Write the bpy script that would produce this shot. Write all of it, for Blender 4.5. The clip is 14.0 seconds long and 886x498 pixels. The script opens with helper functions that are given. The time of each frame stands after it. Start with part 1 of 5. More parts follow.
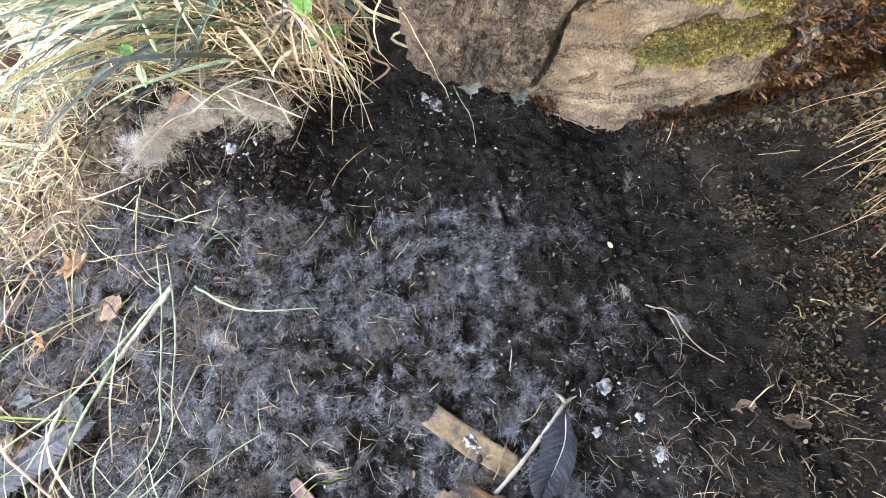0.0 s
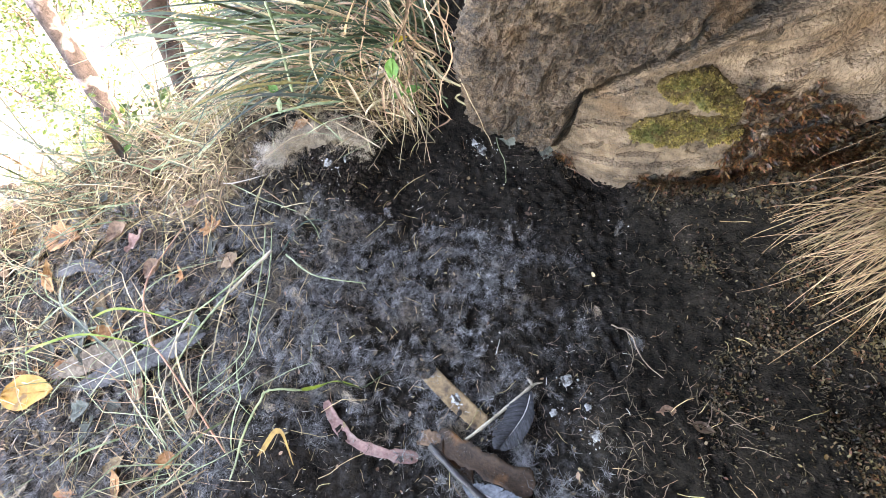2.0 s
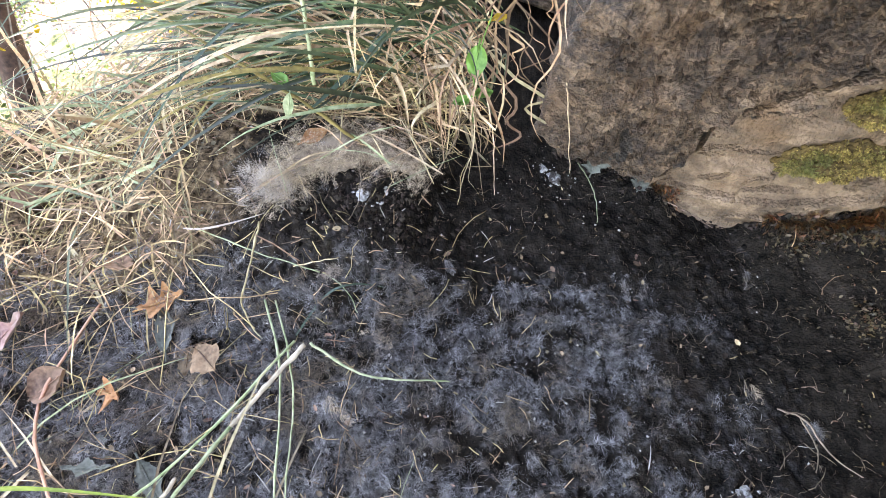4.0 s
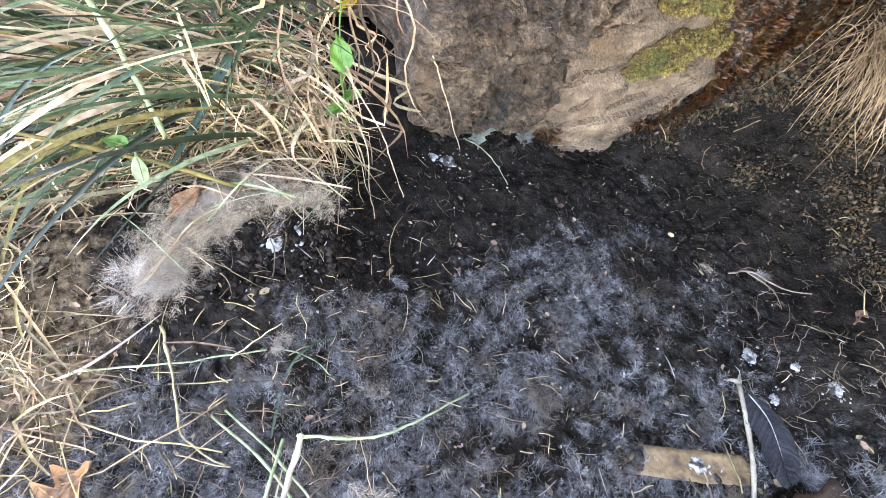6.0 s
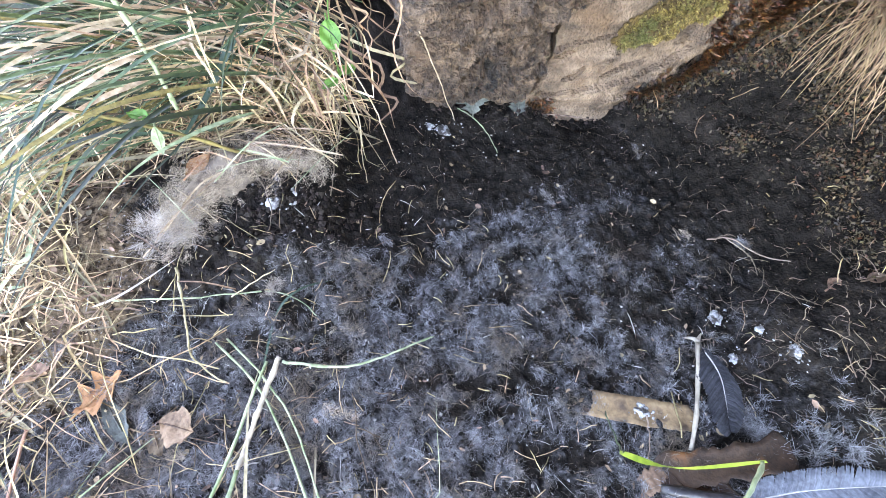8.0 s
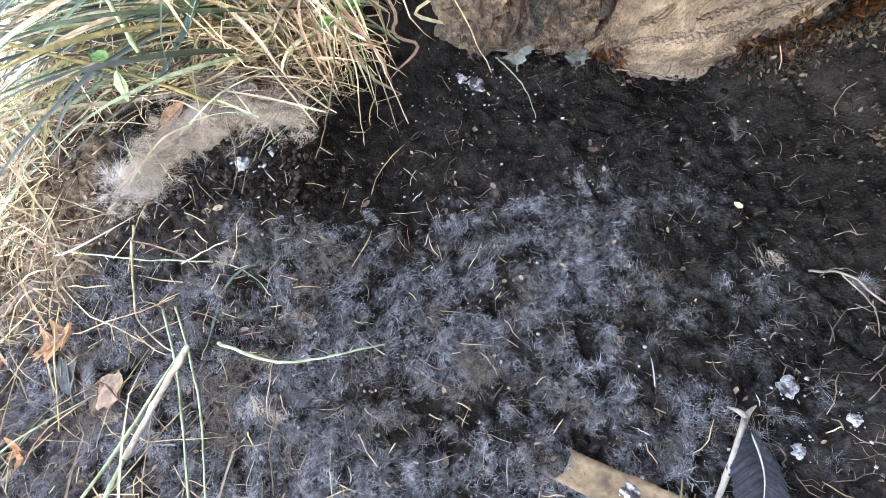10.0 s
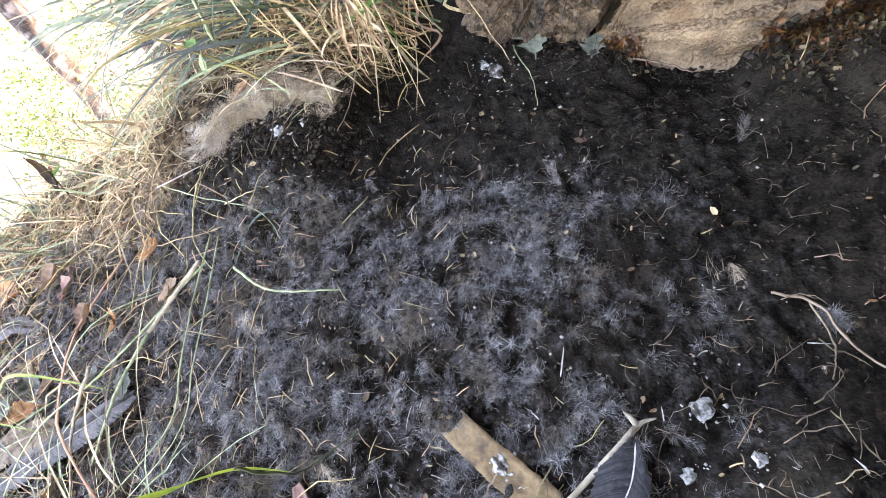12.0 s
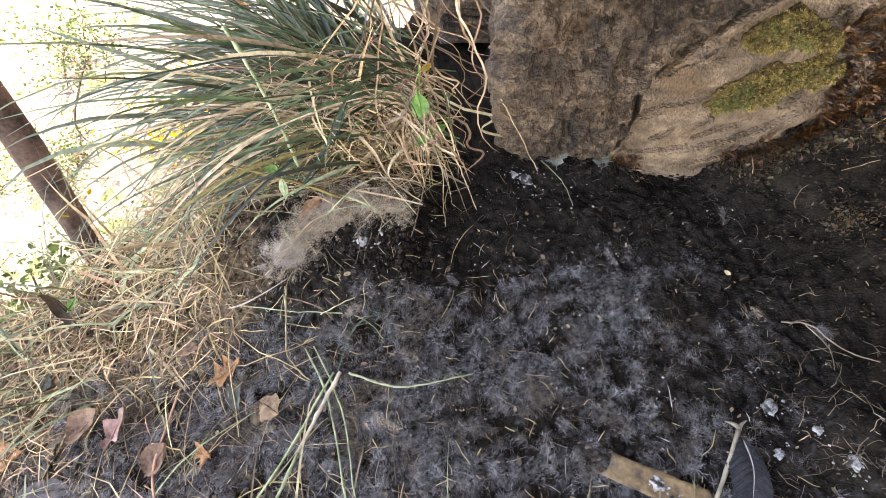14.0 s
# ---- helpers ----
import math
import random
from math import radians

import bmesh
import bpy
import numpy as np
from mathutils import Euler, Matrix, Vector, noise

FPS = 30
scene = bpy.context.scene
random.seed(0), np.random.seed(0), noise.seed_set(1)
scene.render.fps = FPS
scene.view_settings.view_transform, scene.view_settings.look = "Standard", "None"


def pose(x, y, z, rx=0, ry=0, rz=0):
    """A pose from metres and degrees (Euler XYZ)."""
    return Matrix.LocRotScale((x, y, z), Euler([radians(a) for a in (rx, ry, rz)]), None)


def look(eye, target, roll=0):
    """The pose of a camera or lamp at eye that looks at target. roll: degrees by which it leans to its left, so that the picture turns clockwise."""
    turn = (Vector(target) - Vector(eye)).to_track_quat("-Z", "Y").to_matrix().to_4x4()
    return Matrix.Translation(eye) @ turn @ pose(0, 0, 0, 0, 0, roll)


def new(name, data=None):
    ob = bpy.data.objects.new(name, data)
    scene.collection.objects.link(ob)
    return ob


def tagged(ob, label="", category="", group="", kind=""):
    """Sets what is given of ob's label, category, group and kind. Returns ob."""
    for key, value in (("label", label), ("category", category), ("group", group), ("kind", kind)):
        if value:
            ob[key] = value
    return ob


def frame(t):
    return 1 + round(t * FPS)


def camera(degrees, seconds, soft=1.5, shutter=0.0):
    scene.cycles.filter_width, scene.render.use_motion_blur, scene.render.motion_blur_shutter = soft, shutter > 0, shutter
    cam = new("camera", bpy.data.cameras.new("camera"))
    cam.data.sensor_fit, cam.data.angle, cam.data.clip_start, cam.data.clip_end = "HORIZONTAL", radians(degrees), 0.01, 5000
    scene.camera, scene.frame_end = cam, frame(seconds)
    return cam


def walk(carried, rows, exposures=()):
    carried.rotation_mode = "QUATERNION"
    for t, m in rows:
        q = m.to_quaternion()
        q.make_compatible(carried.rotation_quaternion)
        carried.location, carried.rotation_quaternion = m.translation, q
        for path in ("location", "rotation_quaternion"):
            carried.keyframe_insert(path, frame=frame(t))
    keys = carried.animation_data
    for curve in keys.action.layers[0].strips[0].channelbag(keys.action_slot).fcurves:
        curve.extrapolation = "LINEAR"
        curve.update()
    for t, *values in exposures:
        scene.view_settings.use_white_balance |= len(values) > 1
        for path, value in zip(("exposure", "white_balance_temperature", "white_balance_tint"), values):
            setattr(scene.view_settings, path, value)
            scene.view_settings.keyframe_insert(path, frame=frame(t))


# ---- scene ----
cam = camera(85.7, 14.0, 0.9)
PATH = [
    (0, (0.048, 0.143, 0.368), (-0.069, 0.784, -1.523), -14.8),
    (0.5, (0.055, 0.133, 0.417), (-0.132, 0.778, -1.467), -19.5),
    (1, (0.068, 0.109, 0.447), (-0.195, 0.804, -1.41), -21.8),
    (1.5, (0.09, 0.095, 0.461), (-0.247, 0.832, -1.367), -23.6),
    (2, (0.109, 0.079, 0.468), (-0.312, 0.838, -1.334), -22.7),
    (2.2, (0.118, 0.073, 0.473), (-0.334, 0.829, -1.322), -22.4),
    (4.3, (-0.128, 0.173, 0.323), (0.185, 1.044, -1.45), 16.2),
    (4.5, (-0.139, 0.176, 0.304), (0.309, 1.097, -1.414), 16.8),
    (5, (-0.164, 0.201, 0.275), (0.492, 1.094, -1.39), 17.4),
    (5.5, (-0.182, 0.177, 0.306), (0.574, 1.045, -1.33), 14.4),
    (6, (-0.158, 0.174, 0.299), (0.594, 1.027, -1.347), 13.5),
    (6.5, (-0.149, 0.159, 0.306), (0.575, 1.01, -1.353), 11.7),
    (7, (-0.134, 0.153, 0.304), (0.54, 1.019, -1.368), 9.3),
    (7.5, (-0.13, 0.146, 0.319), (0.477, 1.007, -1.381), 7.6),
    (8, (-0.126, 0.128, 0.33), (0.391, 0.987, -1.401), 5.9),
    (8.2, (-0.116, 0.127, 0.328), (0.351, 0.98, -1.42), 4.9),
    (10.3, (0.008, 0.153, 0.283), (-0.197, 0.978, -1.528), -25.5),
    (10.5, (0.025, 0.148, 0.285), (-0.281, 0.971, -1.511), -30.0),
    (11, (0.05, 0.131, 0.28), (-0.45, 0.946, -1.477), -36.7),
    (11.5, (0.089, 0.127, 0.278), (-0.586, 0.901, -1.438), -43.5),
    (12, (0.111, 0.118, 0.274), (-0.615, 0.953, -1.392), -42.4),
    (12.5, (0.116, 0.11, 0.287), (-0.59, 0.986, -1.366), -39.8),
    (13, (0.114, 0.109, 0.326), (-0.505, 1.046, -1.329), -36.5),
    (13.5, (0.077, 0.106, 0.354), (-0.3, 1.127, -1.324), -27.2),
    (14, (-0.058, 0.119, 0.392), (-0.109, 1.139, -1.328), -16.9),
]
walk(cam, [(t, look(eye, target, roll)) for t, eye, target, roll in PATH], exposures=[(0, 5.44, 9500, 20), (1, 5.34, 9500, 20), (2.2, 5.14, 9200, 19), (4.5, 4.99, 9100, 21), (5.5, 5.29, 8830, 20), (6.5, 5.39, 8450, 21), (8.2, 5.44, 8050, 21), (10.5, 5.44, 9250, 20), (11.5, 5.34, 9350, 21), (12.5, 5.14, 9800, 22), (14, 4.7, 10400, 24)])

# ---- world and sun: the ledge lies in the shade of its cliff, the slope outside in the sun ----
SUN_EL, SUN_AZ = radians(56), radians(64)
world = bpy.data.worlds.new("sky")
scene.world = world
world.use_nodes = True
wn = world.node_tree
sky = wn.nodes.new("ShaderNodeTexSky")
sky.sky_type, sky.sun_disc = "NISHITA", False
sky.sun_elevation, sky.sun_rotation = SUN_EL, SUN_AZ
wn.links.new(sky.outputs[0], wn.nodes["Background"].inputs[0])
wn.nodes["Background"].inputs[1].default_value = 0.1
sun_data = bpy.data.lights.new("sun", "SUN")
sun_data.energy, sun_data.angle, sun_data.color = 2.2, radians(0.5), (1.0, 0.95, 0.86)
sun = new("sun", sun_data)
sun_way = Vector((math.sin(SUN_AZ) * math.cos(SUN_EL), math.cos(SUN_AZ) * math.cos(SUN_EL), math.sin(SUN_EL)))
sun.matrix_world = look(sun_way * 20, (0, 0, 0))

rng = random.Random(7)


# ---- materials ----
def material(name, dark, light, scale=30.0, rough=0.8, bump=0.3, fine=8.0, vary="", amount=0.5, sheen=0.0, through_light=0.0, third=None, third_scale=4.0, third_at=(0.5, 0.62), spec=0.3, depth=0.002):
    """Two-scale noise colour, fine relief, optional change from piece to piece and a third stain colour."""
    m = bpy.data.materials.new(name)
    m.use_nodes = True
    nt = m.node_tree
    n, link = nt.nodes, nt.links.new
    bsdf = n["Principled BSDF"]
    coord = n.new("ShaderNodeTexCoord")
    big, small = n.new("ShaderNodeTexNoise"), n.new("ShaderNodeTexNoise")
    for tex, s in ((big, scale), (small, scale * fine)):
        link(coord.outputs["Object"], tex.inputs["Vector"])
        tex.inputs["Scale"].default_value = s
        tex.inputs["Detail"].default_value = 5.0
    both = n.new("ShaderNodeMix")
    both.data_type = "FLOAT"
    both.inputs[0].default_value = 0.45
    link(big.outputs["Fac"], both.inputs[2])
    link(small.outputs["Fac"], both.inputs[3])
    ramp = n.new("ShaderNodeValToRGB")
    ramp.color_ramp.elements[0].position, ramp.color_ramp.elements[1].position = 0.36, 0.64
    ramp.color_ramp.elements[0].color, ramp.color_ramp.elements[1].color = (*dark, 1), (*light, 1)
    link(both.outputs[0], ramp.inputs[0])
    colour = ramp.outputs[0]
    if third:
        stain = n.new("ShaderNodeTexNoise")
        stain.inputs["Scale"].default_value, stain.inputs["Detail"].default_value = third_scale, 6.0
        link(coord.outputs["Object"], stain.inputs["Vector"])
        where = n.new("ShaderNodeMapRange")
        where.inputs["From Min"].default_value, where.inputs["From Max"].default_value = third_at
        link(stain.outputs["Fac"], where.inputs["Value"])
        over = n.new("ShaderNodeMix")
        over.data_type = "RGBA"
        link(where.outputs[0], over.inputs[0])
        link(colour, over.inputs[6])
        over.inputs[7].default_value = (*third, 1)
        colour = over.outputs[2]
    if vary:
        if vary == "island":
            pick = n.new("ShaderNodeNewGeometry").outputs["Random Per Island"]
        else:
            pick = n.new("ShaderNodeObjectInfo").outputs["Random"]
        value = n.new("ShaderNodeMapRange")
        value.inputs["To Min"].default_value, value.inputs["To Max"].default_value = 1 - amount, 1 + amount * 0.7
        link(pick, value.inputs["Value"])
        tint = n.new("ShaderNodeMath")
        tint.operation = "MULTIPLY_ADD"
        wrap = n.new("ShaderNodeMath")
        wrap.operation = "FRACT"
        times = n.new("ShaderNodeMath")
        times.operation = "MULTIPLY"
        times.inputs[1].default_value = 17.3
        link(pick, times.inputs[0])
        link(times.outputs[0], wrap.inputs[0])
        link(wrap.outputs[0], tint.inputs[0])
        tint.inputs[1].default_value, tint.inputs[2].default_value = 0.07 * amount, 0.5 - 0.035 * amount
        hsv = n.new("ShaderNodeHueSaturation")
        link(value.outputs[0], hsv.inputs["Value"])
        link(tint.outputs[0], hsv.inputs["Hue"])
        link(colour, hsv.inputs["Color"])
        colour = hsv.outputs[0]
    link(colour, bsdf.inputs["Base Color"])
    bsdf.inputs["Specular IOR Level"].default_value = spec
    rr = n.new("ShaderNodeMapRange")
    rr.inputs["To Min"].default_value, rr.inputs["To Max"].default_value = max(0.05, rough - 0.12), min(1, rough + 0.12)
    link(small.outputs["Fac"], rr.inputs["Value"])
    link(rr.outputs[0], bsdf.inputs["Roughness"])
    if sheen:
        bsdf.inputs["Sheen Weight"].default_value = sheen
    if bump:
        b = n.new("ShaderNodeBump")
        b.inputs["Strength"].default_value, b.inputs["Distance"].default_value = bump, depth
        link(both.outputs[0], b.inputs["Height"])
        link(b.outputs[0], bsdf.inputs["Normal"])
    if through_light:
        glow = n.new("ShaderNodeBsdfTranslucent")
        mix = n.new("ShaderNodeMixShader")
        mix.inputs[0].default_value = through_light
        link(colour, glow.inputs["Color"])
        link(bsdf.outputs[0], mix.inputs[1])
        link(glow.outputs[0], mix.inputs[2])
        link(mix.outputs[0], n["Material Output"].inputs["Surface"])
    return m


SOIL = material("nest_soil", (0.0018, 0.0015, 0.00125), (0.0182, 0.0145, 0.0115), 85, 0.92, 0.9, 6, third=(0.036, 0.0285, 0.023), third_scale=14, third_at=(0.55, 0.78), spec=0.06, depth=0.0042)
SLOPE = material("sunlit_slope", (0.032, 0.028, 0.026), (0.165, 0.146, 0.14), 9, 0.9, 0.6, 9, third=(0.045, 0.065, 0.028), third_scale=3.8, third_at=(0.54, 0.64), depth=0.02)


def rock_material(name, dark_set, pale_set, relief):
    """Brown-grey rock, granular on the dark block and layered where the mesh carries "pale"."""
    m = bpy.data.materials.new(name)
    m.use_nodes = True
    n, link = m.node_tree.nodes, m.node_tree.links.new
    bsdf = n["Principled BSDF"]
    coord = n.new("ShaderNodeTexCoord")
    here = coord.outputs["Object"]
    tilt = n.new("ShaderNodeMapping")
    tilt.inputs["Rotation"].default_value = (0, radians(24), 0)
    tilt.inputs["Scale"].default_value = (20, 26, 95)
    link(here, tilt.inputs["Vector"])

    def tex(scale, detail, vector, rough=0.6):
        t = n.new("ShaderNodeTexNoise")
        t.inputs["Scale"].default_value, t.inputs["Detail"].default_value, t.inputs["Roughness"].default_value = scale, detail, rough
        link(vector, t.inputs["Vector"])
        return t.outputs["Fac"]

    def mix(a, b, f):
        x = n.new("ShaderNodeMix")
        x.data_type = "FLOAT"
        link(a, x.inputs[2])
        link(b, x.inputs[3])
        if isinstance(f, float):
            x.inputs[0].default_value = f
        else:
            link(f, x.inputs[0])
        return x.outputs[0]

    def ramp(fac, colours):
        r = n.new("ShaderNodeValToRGB")
        el = r.color_ramp.elements
        el[0].position, el[0].color = 0.415, (*colours[0], 1)
        el[1].position, el[1].color = 0.6, (*colours[2], 1)
        e = el.new(0.5)
        e.color = (*colours[1], 1)
        link(fac, r.inputs[0])
        return r.outputs[0]

    def blend(a, b, f):
        x = n.new("ShaderNodeMix")
        x.data_type = "RGBA"
        link(f, x.inputs[0])
        link(a, x.inputs[6])
        link(b, x.inputs[7])
        return x.outputs[2]

    pale = n.new("ShaderNodeAttribute")
    pale.attribute_name = "pale"
    cells = n.new("ShaderNodeTexVoronoi")
    cells.inputs["Scale"].default_value = 430
    link(here, cells.inputs["Vector"])
    patches, mottle, grain, strata = tex(11, 4, here), tex(62, 6, here, 0.66), tex(330, 4, here, 0.7), tex(1.0, 4, tilt.outputs[0], 0.55)
    rough_tone = mix(mix(mottle, grain, 0.42), patches, 0.28)
    layer_tone = mix(mix(mix(mottle, strata, 0.45), grain, 0.17), patches, 0.3)
    colour = blend(ramp(rough_tone, dark_set), ramp(layer_tone, pale_set), pale.outputs["Fac"])
    rust = n.new("ShaderNodeMapRange")
    rust.inputs["From Min"].default_value, rust.inputs["From Max"].default_value, rust.inputs["To Max"].default_value = 0.54, 0.68, 0.55
    link(tex(15, 5, here), rust.inputs["Value"])
    stain = n.new("ShaderNodeMix")
    stain.data_type = "RGBA"
    stain.inputs[7].default_value = (pale_set[1][0] * 0.95, pale_set[1][1] * 0.76, pale_set[1][2] * 0.52, 1)
    link(rust.outputs[0], stain.inputs[0])
    link(colour, stain.inputs[6])
    link(stain.outputs[2], bsdf.inputs["Base Color"])
    bsdf.inputs["Roughness"].default_value, bsdf.inputs["Specular IOR Level"].default_value = 0.6, 0.4
    b = n.new("ShaderNodeBump")
    b.inputs["Strength"].default_value, b.inputs["Distance"].default_value = 0.9, relief
    grit = n.new("ShaderNodeMath")
    grit.operation = "MULTIPLY_ADD"
    grit.inputs[1].default_value = -0.12
    link(cells.outputs["Distance"], grit.inputs[0])
    link(mix(rough_tone, layer_tone, pale.outputs["Fac"]), grit.inputs[2])
    link(grit.outputs[0], b.inputs["Height"])
    link(b.outputs[0], bsdf.inputs["Normal"])
    return m


ROCK = rock_material("weathered_rock", ((0.010, 0.006, 0.0033), (0.06, 0.0375, 0.0218), (0.185, 0.125, 0.078)), ((0.04, 0.025, 0.0143), (0.125, 0.082, 0.0498), (0.25, 0.172, 0.111)), 0.0115)


def cover(mat, attribute, dark, light, scale, soft):
    """Lays a second colour over a material where the mesh carries the named cover, broken up by noise."""
    n, link = mat.node_tree.nodes, mat.node_tree.links.new
    bsdf = n["Principled BSDF"]
    below = bsdf.inputs["Base Color"].links[0].from_socket
    where, coord = n.new("ShaderNodeAttribute"), n.new("ShaderNodeTexCoord")
    where.attribute_name = attribute
    breaks, tone = n.new("ShaderNodeTexNoise"), n.new("ShaderNodeTexNoise")
    for tex, size in ((breaks, scale), (tone, scale * 1.7)):
        link(coord.outputs["Object"], tex.inputs["Vector"])
        tex.inputs["Scale"].default_value, tex.inputs["Detail"].default_value, tex.inputs["Roughness"].default_value = size, 6.0, 0.65
    total = n.new("ShaderNodeMath")
    total.operation = "MULTIPLY_ADD"
    total.inputs[1].default_value = 1.6
    link(breaks.outputs["Fac"], total.inputs[0])
    link(where.outputs["Fac"], total.inputs[2])
    share = n.new("ShaderNodeMapRange")
    share.inputs["From Min"].default_value, share.inputs["From Max"].default_value = 1.22 - soft, 1.22 + soft
    link(total.outputs[0], share.inputs["Value"])
    ramp = n.new("ShaderNodeValToRGB")
    ramp.color_ramp.elements[0].position, ramp.color_ramp.elements[1].position = 0.38, 0.64
    ramp.color_ramp.elements[0].color, ramp.color_ramp.elements[1].color = (*dark, 1), (*light, 1)
    link(tone.outputs["Fac"], ramp.inputs[0])
    mix = n.new("ShaderNodeMix")
    mix.data_type = "RGBA"
    link(share.outputs[0], mix.inputs[0])
    link(below, mix.inputs[6])
    link(ramp.outputs[0], mix.inputs[7])
    link(mix.outputs[2], bsdf.inputs["Base Color"])


# shade painted along the rock cracks, and the dark mat under the liverwort
cover(ROCK, "crack_shade_mat", (0.006, 0.005, 0.004), (0.032, 0.024, 0.016), 140, 0.25)
cover(SOIL, "down", (0.0028, 0.0026, 0.0025), (0.074, 0.07, 0.068), 150, 0.4)
cover(SOIL, "rim", (0.022, 0.015, 0.010), (0.19, 0.135, 0.08), 90, 0.25)
CRUMB = material("soil_crumb", (0.0045, 0.0037, 0.0031), (0.038, 0.03, 0.0245), 90, 0.95, 0.2, 4, vary="island", amount=0.9, spec=0.08)
CHIP = material("pale_chip", (0.12, 0.11, 0.095), (0.38, 0.36, 0.32), 120, 0.8, 0.2, 4, vary="island", amount=0.6)
DROPPING = material("dried_dropping", (0.14, 0.135, 0.125), (0.47, 0.47, 0.45), 260, 0.8, 0.9, 3, third=(0.035, 0.03, 0.026), third_scale=150, third_at=(0.47, 0.58))
DOWN = material("grey_down", (0.028, 0.0275, 0.0275), (0.345, 0.34, 0.34), 90, 1.0, 0, 3, vary="island", amount=0.7, third=(0.14, 0.112, 0.085), third_scale=34, third_at=(0.49, 0.63), through_light=0.3, spec=0.05)
PUFF_DOWN = material("puff_down", (0.34, 0.29, 0.245), (0.58, 0.52, 0.46), 30, 1.0, 0, 3, vary="island", amount=0.35, through_light=0.35, spec=0.05)
PALE_DOWN = material("pale_down", (0.30, 0.235, 0.165), (0.62, 0.51, 0.385), 30, 1.0, 0, 3, vary="island", amount=0.4, through_light=0.35, spec=0.05)
PELT = material("feather_mat", (0.06, 0.046, 0.034), (0.22, 0.172, 0.128), 45, 1.0, 0.5, 4)
STRAW = material("dry_straw", (0.20, 0.14, 0.07), (0.58, 0.465, 0.30), 50, 0.55, 0.2, 5, vary="object", amount=0.6, through_light=0.15)
STRAW_MANY = material("dry_straw_litter", (0.14, 0.088, 0.038), (0.57, 0.42, 0.225), 50, 0.6, 0.2, 5, vary="island", amount=0.8, through_light=0.1)
BLEACHED = material("bleached_stem", (0.16, 0.135, 0.1), (0.37, 0.325, 0.25), 60, 0.65, 0.3, 5, vary="object", amount=0.2)
TAN = material("tan_grass", (0.20, 0.115, 0.055), (0.54, 0.37, 0.225), 40, 0.6, 0.2, 5, vary="object", amount=0.45, through_light=0.15)
GREEN = material("sedge_green", (0.018, 0.04, 0.017), (0.1, 0.138, 0.064), 35, 0.36, 0.25, 6, vary="object", amount=0.85, through_light=0.2, spec=0.6)
GREEN_MANY = material("sedge_green_far", (0.02, 0.038, 0.014), (0.10, 0.13, 0.05), 35, 0.4, 0.25, 6, vary="island", amount=0.7, through_light=0.2, spec=0.6)
STEM = material("pale_green_stem", (0.11, 0.155, 0.065), (0.38, 0.42, 0.26), 60, 0.55, 0.2, 5, vary="object", amount=0.3, through_light=0.1)
DARK_GREEN = material("dark_sedge_green", (0.008, 0.024, 0.012), (0.025, 0.058, 0.03), 35, 0.3, 0.25, 6, through_light=0.15, spec=0.5)
OLIVE_TWIG = material("olive_twig", (0.07, 0.055, 0.015), (0.22, 0.17, 0.055), 80, 0.7, 0.4, 5)
LIME = material("lime_blade", (0.08, 0.13, 0.012), (0.21, 0.27, 0.04), 60, 0.5, 0.2, 5, through_light=0.25)
YELLOW_BLADE = material("yellow_blade", (0.17, 0.085, 0.018), (0.36, 0.22, 0.06), 60, 0.55, 0.3, 5, through_light=0.15)
PINK_STEM = material("pink_brown_stem", (0.30, 0.14, 0.09), (0.5, 0.3, 0.2), 60, 0.6, 0.2, 5)
TWIG = material("grey_twig", (0.07, 0.05, 0.035), (0.22, 0.17, 0.12), 80, 0.85, 0.5, 5, vary="object", amount=0.4)
ROOT = material("rootlet", (0.06, 0.042, 0.028), (0.22, 0.165, 0.115), 80, 0.85, 0.3, 5, vary="island", amount=0.6)
FRESH = material("fresh_leaf", (0.06, 0.17, 0.025), (0.14, 0.31, 0.06), 60, 0.45, 0.3, 6, through_light=0.35, spec=0.5)
BROWN_LEAF = material("brown_leaf", (0.075, 0.045, 0.026), (0.25, 0.165, 0.10), 55, 0.7, 0.5, 7, vary="object", amount=0.5, through_light=0.15)
LEAF_BITS = material("leaf_bits", (0.07, 0.045, 0.025), (0.30, 0.21, 0.13), 60, 0.75, 0.3, 5, vary="island", amount=0.85)
ORANGE_LEAF = material("orange_leaf", (0.22, 0.095, 0.035), (0.48, 0.26, 0.125), 50, 0.65, 0.5, 7, vary="object", amount=0.25, through_light=0.2, third=(0.14, 0.07, 0.03), third_scale=70, third_at=(0.6, 0.68))
PINK_LEAF = material("faded_pink_leaf", (0.11, 0.055, 0.046), (0.29, 0.17, 0.145), 60, 0.7, 0.5, 7, third=(0.28, 0.2, 0.17), third_scale=50, third_at=(0.55, 0.66))
TAN_LEAF = material("tan_leaf", (0.095, 0.058, 0.028), (0.225, 0.15, 0.078), 45, 0.75, 0.5, 7, third=(0.05, 0.032, 0.02), third_scale=70, third_at=(0.52, 0.64))
YELLOW_LEAF = material("yellow_leaf", (0.24, 0.12, 0.025), (0.42, 0.235, 0.055), 40, 0.6, 0.4, 7, third=(0.16, 0.09, 0.03), third_scale=60, third_at=(0.6, 0.68))
GREY_LEAF = material("grey_lichen_leaf", (0.045, 0.05, 0.042), (0.125, 0.135, 0.115), 70, 0.9, 0.6, 6, vary="object", amount=0.3)
BARK_STRIP = material("brown_bark_strip", (0.012, 0.007, 0.0045), (0.052, 0.029, 0.016), 45, 0.65, 0.7, 7, third=(0.13, 0.055, 0.018), third_scale=26, third_at=(0.55, 0.66), spec=0.25)
FEATHER = material("grey_feather", (0.048, 0.046, 0.047), (0.128, 0.123, 0.123), 60, 0.8, 0.3, 7, vary="island", amount=0.2)
